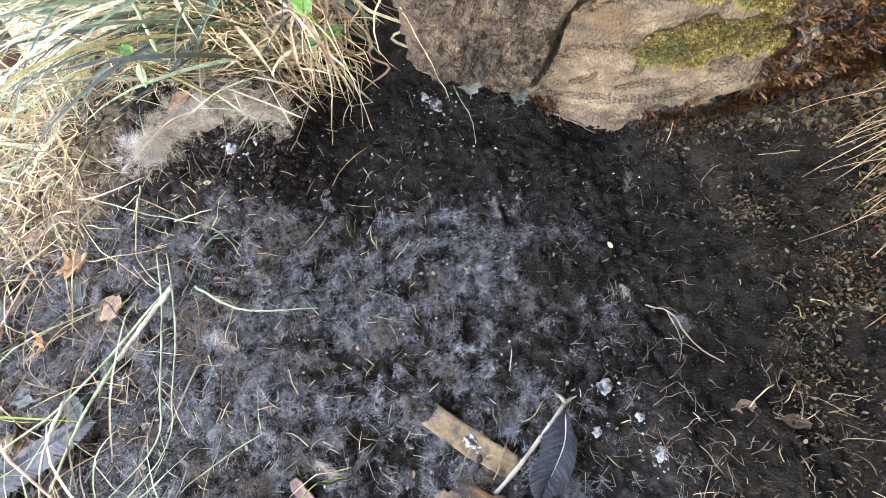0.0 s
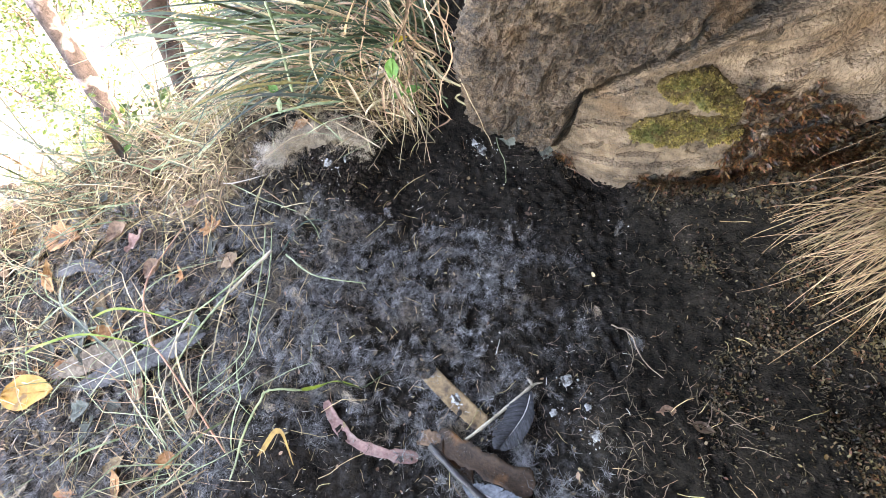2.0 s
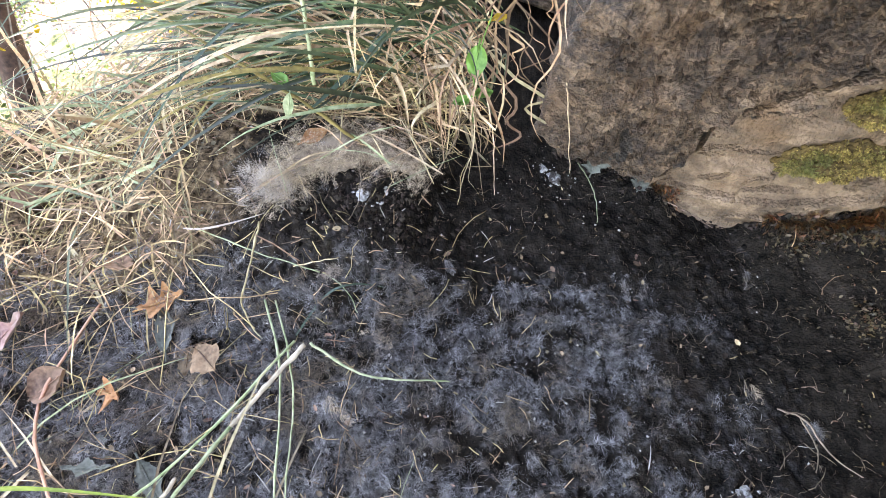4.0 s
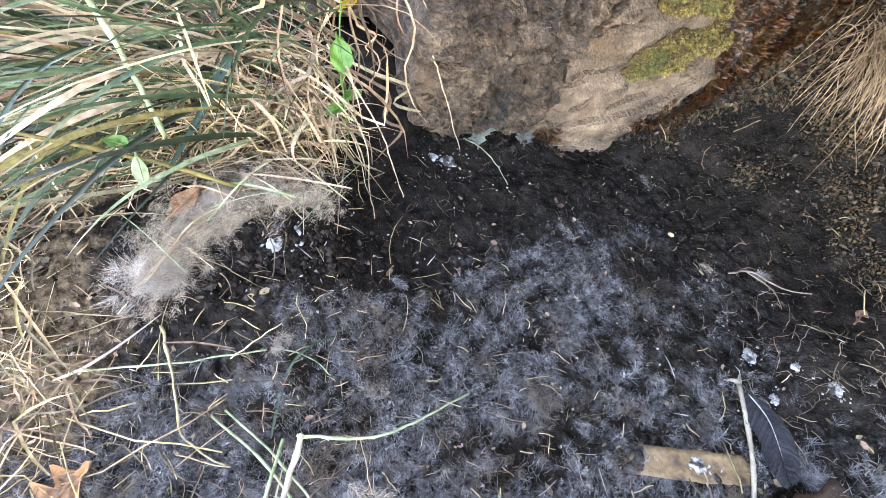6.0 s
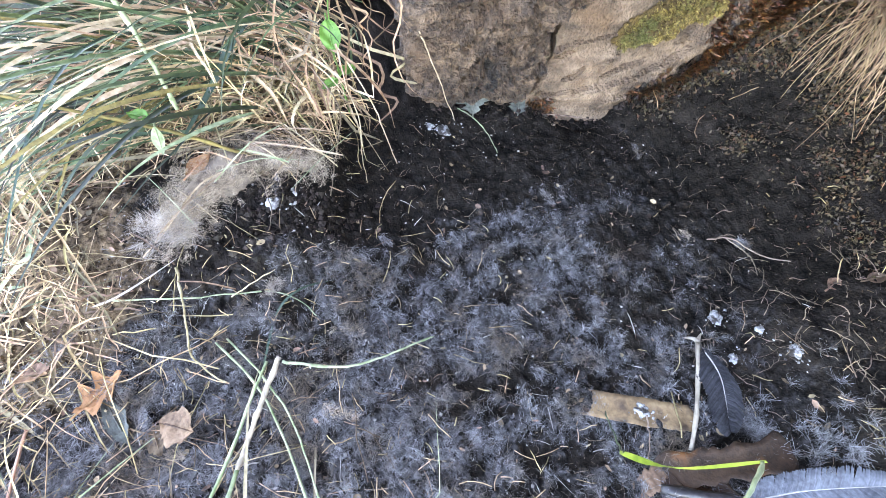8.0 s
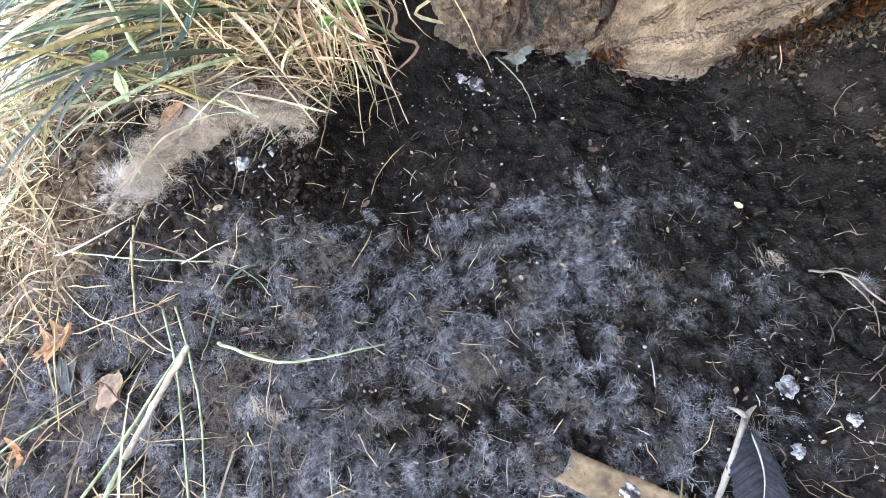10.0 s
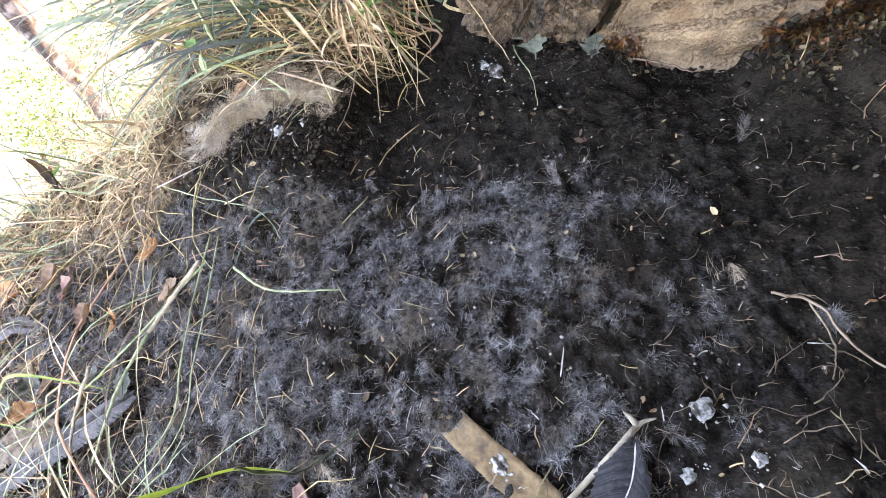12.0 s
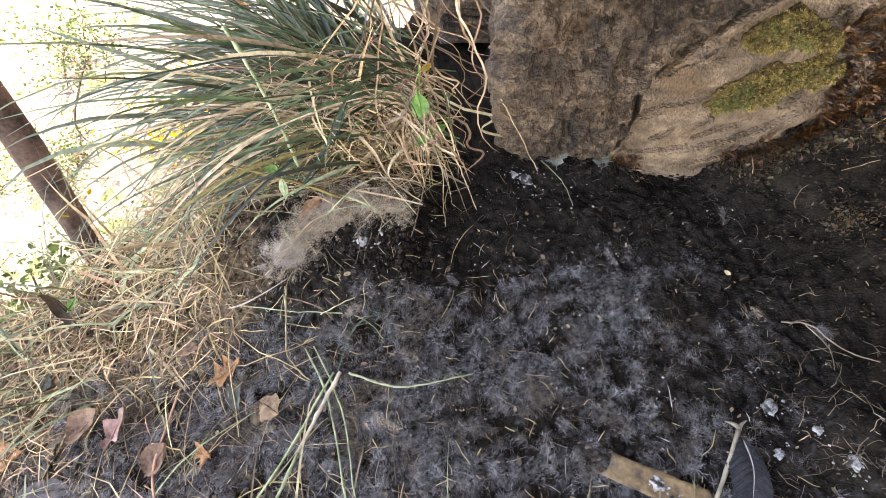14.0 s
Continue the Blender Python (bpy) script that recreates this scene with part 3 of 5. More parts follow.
# ---- growing things ----
def grow(root, azimuth, rise, length, droop, rand, count=10, wobble=0.12, clear=0.004, kink=False):
    """A stem that leaves its root at a bearing and a rise (degrees) and sinks under its weight; it stays above ground and off the rock."""
    p, az, up = Vector(root), radians(azimuth), radians(rise)
    pts, step = [p.copy()], length / (count - 1)
    snap = rand.randrange(1, count - 1) if kink else -1
    for i in range(count - 1):
        az += rand.gauss(0, wobble)
        if i == snap:
            az, up = az + rand.gauss(0, 0.9), up + rand.gauss(0, 0.6)
        up = max(radians(-80), up - radians(droop) / (count - 1) * (0.5 + i / count))
        p = p + Vector((math.cos(az) * math.cos(up), math.sin(az) * math.cos(up), math.sin(up))) * step
        low = smooth_height(p.x, p.y) + clear
        if p.z < low:
            p.z, up = low, max(up, radians(-5))
        if p.x > -0.03 and p.x < 0.9 and p.y > wall_y(p.x, p.z) - 0.022 and p.y < 0.62:
            if p.x < 0.03:
                p.x = -0.03
            else:
                p.y = wall_y(p.x, p.z) - 0.022
        pts.append(p.copy())
    return pts


def bend(points, count=12):
    """A smooth line through a few points."""
    pts = [Vector(p) for p in points]
    if len(pts) == 2:
        return [pts[0].lerp(pts[1], i / (count - 1)) for i in range(count)]
    out = []
    for i in range(count):
        t = i / (count - 1) * (len(pts) - 1)
        k = min(int(t), len(pts) - 2)
        u = t - k
        a, b, c, d = pts[max(k - 1, 0)], pts[k], pts[k + 1], pts[min(k + 2, len(pts) - 1)]
        out.append(0.5 * (2 * b + (c - a) * u + (2 * a - 5 * b + 4 * c - d) * u * u + (3 * b - a - 3 * c + d) * u ** 3))
    return out


def stem(name, points, radius, mat, label, category="grass stem", taper=0.5, group="", count=14):
    """A stem with slight wobble, swollen joints and uneven thickness."""
    count, radius = count + 12, radius * 0.72
    pts, p0 = bend(points, count), Vector(points[0])
    seed = p0.x * 91 + p0.y * 53
    pts = [p + Vector((noise.noise((i * 0.45, seed, 0)), noise.noise((i * 0.45, seed, 5)), 0.5 * noise.noise((i * 0.45, seed, 9)))) * 0.0011 for i, p in enumerate(pts)]
    r = [radius * (1 - (1 - taper) * i / (count - 1)) * (1 + 0.22 * noise.noise((i * 0.6, seed, 3))) * (1.35 if i % 9 == 5 else 1) for i in range(count)]
    return thing(name, Shape().tube(pts, r, 6), mat, label, category, group)


def long_blade(name, points, width, mat, label, group="", facing=(0, -0.4, 1), count=16):
    return thing(name, Shape().blade(bend(points, count), width, 0.3, facing, 0.6), mat, label, "grass blade", group)


def leaf_shape(length, width, lobes=0, curl=0.15, cup=0.2, seed=1, point=1.0, ragged=0.0):
    """A leaf along +x in the xy plane, with midrib fold, curl, cup and lobed or ragged edge."""
    r, s = random.Random(seed), Shape()
    nu, nv = 18, 8
    edge = [1 + r.uniform(-ragged, ragged) for _ in range(nu * 2 + 2)]
    for i in range(nu + 1):
        t = i / nu
        w = (math.sin(math.pi * min(0.999, t ** 0.85)) ** point) * width / 2 + 0.0004
        if lobes:
            w *= 0.62 + 0.38 * math.cos(2 * math.pi * lobes * t + 0.6)
        for j in range(nv + 1):
            v = 2 * j / nv - 1
            ww = w * edge[i if v < 0 else i + nu]
            lift = cup * ww * abs(v) ** 1.5 + curl * length * (t - 0.4) ** 2
            lift += 0.13 * width * noise.noise((t * 4 + seed, v * 2, 0.3)) + 0.05 * width * noise.noise((t * 11 + seed, v * 5, 2.3))
            s.v.append(Vector((t * length, v * ww, lift)))
    for i in range(nu):
        for j in range(nv):
            a = i * (nv + 1) + j
            s.f.append((a, a + 1, a + nv + 2, a + nv + 1))
    return s


def leaf(name, place, turn, length, width, mat, label, lift=0.003, pitch=0, roll=0, category="leaf", group="", stalk=True, **more):
    """A fallen leaf with blade and stalk, lying at (x, y) and turned by degrees; or held at a given height."""
    x, y = place[:2]
    z = place[2] if len(place) > 2 else smooth_height(x, y) + lift
    ob = holder(name, (x, y, z, roll, pitch, turn), label, category, group)
    blade = new("leaf_blade", leaf_shape(length, width, **more).mesh("leaf_blade", mat))
    blade.parent = ob
    if stalk:
        st = new("leaf_stalk", Shape().tube([(-length * 0.16, 0, -0.001), (length * 0.3, 0, 0.0008), (length * 0.9, 0, 0.0006 + 0.3 * more.get("curl", 0.15) * length * 0.6)], [0.0007, 0.0006, 0.0002], 5).mesh("leaf_stalk", mat))
        st.parent = ob
    return ob


# sedge tussock between the rock and the drop, with green blades swept outwards and dead ones at its foot
def off_clump(pts):
    """Whether a stem leaves the feather clump on the rim uncovered."""
    return not any(-0.25 < p.x < -0.08 and 0.325 < p.y < 0.408 for p in pts)


def free_of_nest(pts, front):
    """Whether a blade keeps to its side of the nest."""
    return all((p.y > front or p.x < -0.24) and p.x < -0.02 and p.z < 0.3 for p in pts) and off_clump(pts)


def build_tussock():
    r = random.Random(11)
    top = holder("sedge_tussock", (-0.07, 0.52, smooth_height(-0.07, 0.52)), "dense green sedge tussock with dry straw-coloured blades beside the rock", "grass tussock")
    crown = Shape()
    for i in range(160):
        x, y = min(r.gauss(-0.1, 0.03), -0.07), r.gauss(0.545, 0.035)
        z = smooth_height(x, y)
        crown.blade(grow((x, y, z - 0.01), r.uniform(150, 270), r.uniform(50, 88), r.uniform(0.03, 0.08), 25, r, 4), r.uniform(0.002, 0.004))
    part("crown", crown, STRAW_MANY, top, "packed dry leaf bases")
    made = 0
    while made < 210:
        x, y = r.gauss(-0.08, 0.035), r.gauss(0.52, 0.035)
        pts = grow((x, y, smooth_height(x, y)), r.gauss(178, 32), r.uniform(18, 66), r.triangular(0.13, 0.36, 0.26), r.uniform(30, 85), r, 12, 0.045)
        if not free_of_nest(pts, 0.42):
            continue
        made += 1
        fresh = r.random() < 0.56
        part("green_blade" if fresh else "dry_blade", Shape().blade(pts, r.choice((0.0012, 0.0016, 0.002, 0.0025, 0.003, 0.004, 0.0052)) * (1 if fresh else 0.5), 0.35, (r.uniform(-0.3, 0.3), -0.5, 1)), GREEN if fresh else r.choice((STRAW, TAN, TAN, BROWN_LEAF)), top)
    made = 0
    while made < 170:
        x, y = min(r.gauss(-0.085, 0.035), -0.05), r.gauss(0.475, 0.03)
        pts = grow((x, y, smooth_height(x, y) + r.uniform(0.01, 0.09)), r.gauss(235, 50), r.uniform(-10, 70), r.uniform(0.05, 0.17), r.uniform(30, 190), r, 11, r.choice((0.06, 0.1, 0.22)), kink=True)
        if not free_of_nest(pts, 0.355 if x > -0.09 else 0.405):
            continue
        made += 1
        part("dry_blade", Shape().blade(pts, r.choice((0.0006, 0.0008, 0.001, 0.0013, 0.0016, 0.002, 0.0028)), 0.3, (r.uniform(-0.5, 0.5), -0.6, 0.8), 0.5), r.choice((STRAW, STRAW, STRAW, TAN, TAN, BROWN_LEAF)), top, "dry straw-coloured blade")
    for i in range(40):
        x, y = r.uniform(-0.085, -0.005), r.uniform(0.43, 0.5)
        z = r.uniform(0.05, 0.23)
        pts = [Vector((x - 0.03, y + 0.03, z + 0.02)), Vector((x, y, z + 0.01))]
        side, front = r.gauss(0.05, 0.6), r.gauss(-0.25, 0.3)
        long = z * r.uniform(0.35, 1.0) - 0.01
        for k in range(1, 8):
            q = k / 7
            pts.append(Vector((x + side * long * q + 0.034 * noise.noise((q * 2.6, i * 3.7, 0)), max(y + front * long * q ** 1.5, 0.405) + 0.006 * noise.noise((q * 3, i, 5)), z - long * q)))
        pts = [p for p in pts if p.x < 0.03]
        if len(pts) < 5:
            continue
        part("hanging_blade", Shape().blade(bend(pts, 16), r.choice((0.0007, 0.001, 0.0014, 0.0018, 0.0026)), 0.3, (r.uniform(-0.5, 0.5), -1, 0.3), 0.4), r.choice((STRAW, TAN, TAN, BROWN_LEAF, BROWN_LEAF, BROWN_LEAF)), top, "dry blade hanging before the rock")
    made = 0
    while made < 34:
        x, y = r.gauss(-0.10, 0.02), r.gauss(0.465, 0.02)
        pts = grow((x, y, smooth_height(x, y) + r.uniform(0.03, 0.10)), r.gauss(200, 16), r.uniform(10, 48), r.uniform(0.14, 0.27), r.uniform(35, 80), r, 12, 0.04)
        if any((-0.25 < p.x < -0.08 and 0.325 < p.y < 0.408 and p.z < 0.085) or (p.y < 0.34 and p.x > -0.24) or p.z > 0.26 for p in pts):
            continue
        made += 1
        part("green_blade", Shape().blade(pts, r.choice((0.0012, 0.0016, 0.0022, 0.003, 0.0038)), 0.4, (r.uniform(-0.3, 0.3), -0.5, 1)), r.choice((GREEN, GREEN, GREEN, DARK_GREEN, STRAW, STRAW, TAN)), top)
    made = 0
    while made < 84:
        x, y = r.gauss(-0.15, 0.03), r.gauss(0.46, 0.025)
        pts = grow((x, y, smooth_height(x, y) + r.uniform(0.0, 0.06)), r.gauss(202, 22), r.uniform(5, 45), r.uniform(0.1, 0.24), r.uniform(30, 85), r, 12, 0.06)
        if any((-0.25 < p.x < -0.08 and 0.325 < p.y < 0.408 and p.z < 0.075) or (p.y < 0.33 and p.x > -0.26) or p.z > 0.2 for p in pts):
            continue
        made += 1
        part("green_blade", Shape().blade(pts, r.choice((0.0008, 0.001, 0.0013, 0.0018, 0.0024, 0.003)), 0.4, (r.uniform(-0.3, 0.3), -0.5, 1)), r.choice((GREEN, GREEN, GREEN, DARK_GREEN, OLIVE_TWIG, STEM, STRAW, TAN)), top)
    made = 0
    while made < 46:
        x, y = r.gauss(-0.06, 0.018), r.gauss(0.475, 0.02)
        pts = grow((x, y, smooth_height(x, y) + r.uniform(0.02, 0.12)), r.gauss(215, 45), r.uniform(20, 75), r.uniform(0.08, 0.2), r.uniform(40, 120), r, 11, 0.06)
        if any((-0.25 < p.x < -0.08 and 0.325 < p.y < 0.408 and p.z < 0.085) or p.y < 0.375 or p.x > -0.01 or p.z > 0.27 for p in pts):
            continue
        made += 1
        part("green_blade", Shape().blade(pts, r.choice((0.0008, 0.0011, 0.0015, 0.002, 0.0028)), 0.4, (r.uniform(-0.3, 0.3), -0.7, 0.8)), r.choice((GREEN, GREEN, GREEN, DARK_GREEN)), top)
    rest, dead = Shape(), Shape()
    made = 0
    while made < 260:
        x, y = r.gauss(-0.11, 0.05), r.gauss(0.58, 0.05)
        pts = grow((x, y, smooth_height(x, y)), r.gauss(165, 40), r.uniform(12, 65), r.triangular(0.12, 0.36, 0.24), r.uniform(35, 100), r, 9, 0.06)
        if free_of_nest(pts, 0.43):
            rest.blade(pts, r.choice((0.0015, 0.002, 0.003, 0.004, 0.006)), 0.35, (r.uniform(-0.3, 0.3), -0.5, 1))
            made += 1
    made = 0
    while made < 300:
        x, y = min(r.gauss(-0.115, 0.045), -0.055), r.gauss(0.462, 0.03)
        pts = grow((x, y, smooth_height(x, y) + r.uniform(0, 0.05)), r.gauss(200, 70), r.uniform(-20, 45), r.uniform(0.03, 0.13), r.uniform(20, 110), r, 7, 0.08, kink=True)
        if free_of_nest(pts, 0.36 if x > -0.08 else 0.408):
            dead.blade(pts, r.choice((0.0005, 0.0007, 0.0009, 0.0014)), 0.3, (r.uniform(-0.5, 0.5), -0.6, 0.8), 0.5)
            made += 1
    tagged(part("green_growth", rest, GREEN_MANY, top), kind="stuff")
    tagged(part("dead_growth", dead, STRAW_MANY, top), kind="stuff")


build_tussock()


# tan grass that hangs from the bank over the nest floor
def build_tan_grass():
    r = random.Random(5)
    root = (0.392, 0.292)
    top = holder("tan_grass_clump", (*root, smooth_height(*root)), "hanging clump of dry tan grass on the dark bank", "grass tussock")
    base = Shape()
    for i in range(120):
        x, y = r.gauss(root[0] + 0.02, 0.025), r.gauss(root[1] + 0.015, 0.015)
        base.blade(grow((x, y, smooth_height(x, y) - 0.005), r.uniform(150, 330), r.uniform(20, 80), r.uniform(0.02, 0.05), 40, r, 4), 0.003)
    part("crown", base, BROWN_LEAF, top, "rusty brown leaf bases")
    for i in range(280):
        x, y = r.gauss(root[0] + 0.012, 0.018), r.gauss(root[1] + 0.004, 0.016)
        az = r.gauss(212, 11)
        pts = grow((x, y, smooth_height(x, y) + r.uniform(0, 0.02)), az, r.uniform(0, 34), r.triangular(0.04, 0.145, 0.085), r.uniform(45, 95), r, 9, 0.12, 0.002)
        part("blade", Shape().tube(pts, [0.00042, 0.00042, 0.0004, 0.0004, 0.00036, 0.00034, 0.0003, 0.00024, 0.00015], 4), TAN, top)


build_tan_grass()


# thin grass and straw along the outer rim
def build_rim_grass():
    r = random.Random(23)
    for n, (x0, y0, count, az, long, label) in enumerate((
        (-0.31, 0.40, 110, 190, 0.13, "loose mat of dry and yellow-green grass on the rim"),
        (-0.44, 0.33, 60, 200, 0.15, "sparse dry rim grass with thin green stems"),
        (-0.54, 0.30, 70, 190, 0.16, "pale straw and yellow-green grass at the edge of the drop"),
        (-0.50, 0.20, 50, 170, 0.14, "flattened pale straw with thin green stems"),
        (-0.38, 0.11, 80, 150, 0.15, "tangled pale straw and thin green grass"),
        (-0.235, 0.05, 110, 120, 0.15, "tangled pale-green stems standing out of the litter"),
    )):
        top = holder("rim_grass", (x0, y0, smooth_height(x0, y0)), label, "grass tussock", "grass on the outer rim")
        for i in range(count):
            x, y = r.gauss(x0, 0.045), r.gauss(y0, 0.035)
            pts = grow((x, y, smooth_height(x, y)), r.gauss(az, 75), r.uniform(-5, 65), r.uniform(0.05, long), r.uniform(20, 90), r, 8, 0.08, 0.002, kink=True)
            if not off_clump(pts):
                continue
            green = r.random() < (0.45 if n in (1, 5) else 0.36)
            part("green_stem" if green else "straw_stem", Shape().blade(pts, r.choice((0.0006, 0.0008, 0.001, 0.0014, 0.002, 0.003 if n == 0 else 0.001)), 0.3, (r.uniform(-0.4, 0.4), -0.5, 1), 0.5), STEM if green else r.choice((STRAW, STRAW, TAN)), top)


build_rim_grass()


# ---- moss cushions on the rock ----
def on_rock(x, z, off=0.0):
    y = wall_y(x, z)
    return Vector((x, y - rock_relief(x, y, z) * 0.94 - off, z))


def build_moss(label, spine, count, seed):
    """A cushion of small rounded moss heads, each a burst of pointed leaflets, bulging over its underside."""
    r = random.Random(seed)
    bed, heads = Shape(), Shape()
    mid = spine[len(spine) // 2]
    top = holder("moss_cushion", tuple(on_rock(mid[0], mid[1])), label, "moss", "moss cushions on the rock")
    for i in range(count):
        k = r.randrange(len(spine) - 1)
        u = r.random()
        cx, cz, half = (spine[k][q] + (spine[k + 1][q] - spine[k][q]) * u for q in range(3))
        a, d = r.uniform(0, 2 * math.pi), math.sqrt(r.random())
        half *= 0.9 + 0.45 * nz(cx, cz, seed, 110)
        x, z = cx + math.cos(a) * d * half, cz + math.sin(a) * d * half
        thick = half * (1.25 * math.sqrt(max(0, 1 - d * d)) + 0.1 + 0.65 * nz(x, z, 2, 170))
        p = on_rock(x, z, thick)
        bed.lump(on_rock(x, z, thick * 0.55), 0.0034, i, 1.0)
        out = Vector((math.cos(a) * d * 0.9, -1 + 0.3 * d, math.sin(a) * d * 0.9 + 0.25)).normalized()
        size = r.triangular(0.0014, 0.0036, 0.0022)
        for n in range(22):
            way = (out * r.uniform(0.1, 1.2) + Vector((r.gauss(0, 1), r.gauss(0, 1), r.gauss(0, 1))) * 0.62).normalized()
            side = way.cross(Vector((r.gauss(0, 1), r.gauss(0, 1), r.gauss(0, 1)))).normalized() * size * r.uniform(0.13, 0.24)
            b = len(heads.v)
            heads.v += [p + way * size * 0.15, p + way * size * 0.6 - side, p + way * size * 0.6 + side, p + way * size * r.uniform(1.0, 1.4) + Vector((0, 0, -0.2 * size))]
            heads.f += [(b, b + 2, b + 1), (b + 1, b + 2, b + 3)]
    part("bed", bed, MOSS_BED, top, "dark brown underside of the moss")
    part("moss_fuzz", heads, MOSS, top)


build_moss("long yellow-green moss cushion growing along a crack of the rock", ((0.185, 0.069, 0.006), (0.197, 0.08, 0.0095), (0.213, 0.087, 0.010), (0.234, 0.094, 0.0092), (0.26, 0.1, 0.006)), 1000, 3)
build_moss("rounded yellow-green moss cushion on the rock face", ((0.2, 0.121, 0.005), (0.211, 0.127, 0.0088), (0.224, 0.131, 0.0095), (0.238, 0.125, 0.008), (0.257, 0.117, 0.0042)), 1000, 4)


# ---- carpet of dark liverwort on the bank and the foot of the rock ----
def build_liverwort():
    r = random.Random(31)
    for name, mat, count, label in (("liverwort_carpet", FLAKE, 19000, "dark rusty-brown curled liverwort lobes carpeting the bank"), ("olive_liverwort", FLAKE_OLIVE, 25000, "fine olive and tan liverwort lobes on the damp bank")):
        s = Shape()
        made = 0
        while made < count:
            if r.random() < (0.55 if mat is FLAKE else 0.8):
                x, y = r.uniform(0.17, 0.5), r.uniform(-0.02, 0.40)
                gap = wall_base(x) - y
                if gap < -0.03:
                    continue
                chance = ease((x - 0.265 + 0.09 * nz(x, y, 0, 18)) / 0.06) * ease((y - 0.0) / 0.14) + 0.85 * ease((0.05 + 0.03 * nz(x, y, 4, 30) - gap) / 0.03) * ease((x - 0.19) / 0.04) + 0.05 * ease((x - 0.2) / 0.06)
                if nz(x, y, 5, 16) < -0.2:
                    chance *= 0.3
                if r.random() > chance:
                    continue
                c = Vector((x, y, ground_height(x, y) + 0.001))
                turn = Euler((r.gauss(0.5, 0.5), r.gauss(0, 0.6), r.uniform(0, 6.3))).to_matrix()
                size = r.triangular(0.0011, 0.0036, 0.0017) * (1 + 0.7 * ease((0.04 - gap) / 0.03))
            else:
                x, z = r.uniform(0.18, 0.60), r.uniform(0.0, 0.15)
                edge = x - 0.268 - 0.25 * max(0, 0.09 - z) * ease((z - 0.045) / 0.01) + 0.03 * nz(x, z, 1, 40) + 0.02 * nz(x, z, 2, 110)
                patch = ease(edge / 0.012) * ease((0.128 - 0.15 * (x - 0.29) + 0.02 * nz(x, z, 7, 50) - z) / 0.01)
                low = ease((0.040 + 0.03 * nz(x, z, 8, 60) - z) / 0.008) * ease((x - 0.195) / 0.02)
                if r.random() > max(patch, low) * (0.5 if mat is FLAKE_OLIVE else 1.0):
                    continue
                c = on_rock(x, z, 0.0025)
                turn = Euler((1.2 + r.gauss(0, 0.5), r.gauss(0, 0.6), r.gauss(0, 1.2))).to_matrix()
                size = r.triangular(0.0016, 0.005, 0.0026)
            s.flake(c, size, turn, r.uniform(0.35, 0.9))
            made += 1
        thing(name, s, mat, label, "liverwort", kind="stuff")
    s = Shape()
    made = 0
    while made < 9500:
        x, z = r.uniform(0.09, 0.56), r.uniform(0.0, 0.14)
        if r.random() > liverwort_cover(x, z):
            continue
        made += 1
        c = on_rock(x, z, 0.001)
        if c.z < smooth_height(c.x, c.y):
            c.z = smooth_height(c.x, c.y)
        way = Vector((r.gauss(-0.2, 0.7), -r.uniform(0.15, 0.7), r.gauss(-0.1, 0.7))).normalized()
        out = Vector((0, -1, 0.25))
        long, wide = r.triangular(0.0035, 0.011, 0.006), r.uniform(0.0009, 0.0019)
        fork = c + way * long * 0.55 + out * long * 0.12
        s.ribbon([c, c + way * long * 0.3 + out * long * 0.12, fork], [wide * 0.8, wide, wide * 1.15], out)
        for turn in (-1, 1):
            arm = (way + way.cross(out).normalized() * turn * r.uniform(0.3, 0.8)).normalized()
            mid = fork + arm * long * 0.25 + out * long * r.uniform(0.05, 0.2)
            s.ribbon([fork, mid, mid + (arm * 0.5 + out * r.uniform(0.2, 0.9)).normalized() * long * 0.22], [wide * 0.9, wide * 0.8, wide * 0.35], (out - way * 0.4).normalized())
    thing("strap_liverwort", s, STRAP, "dark red-brown forked liverwort straps curling off the rock", "liverwort", kind="stuff")


build_liverwort()


def hairs(shape, centre, count, reach, rand, lean=(0, 0, 0), width=0.00014, flat=0.55):
    """Soft barbs that spring from one place in all directions, with a common lean."""
    for i in range(count):
        d = Vector((rand.gauss(0, 1), rand.gauss(0, 1), abs(rand.gauss(0, flat)))).normalized() + Vector(lean)
        long = reach * rand.uniform(0.4, 1.1)
        p = Vector(centre) + Vector((rand.gauss(0, 1), rand.gauss(0, 1), 0)) * reach * 0.12
        q = p + d * long * 0.55
        e = q + (d + Vector((rand.gauss(0, 0.5), rand.gauss(0, 0.5), rand.gauss(-0.15, 0.4)))).normalized() * long * 0.5
        shape.ribbon([p, q, e], [width, width, width * 0.4], (rand.gauss(0, 0.5), rand.gauss(0, 0.5), 1))


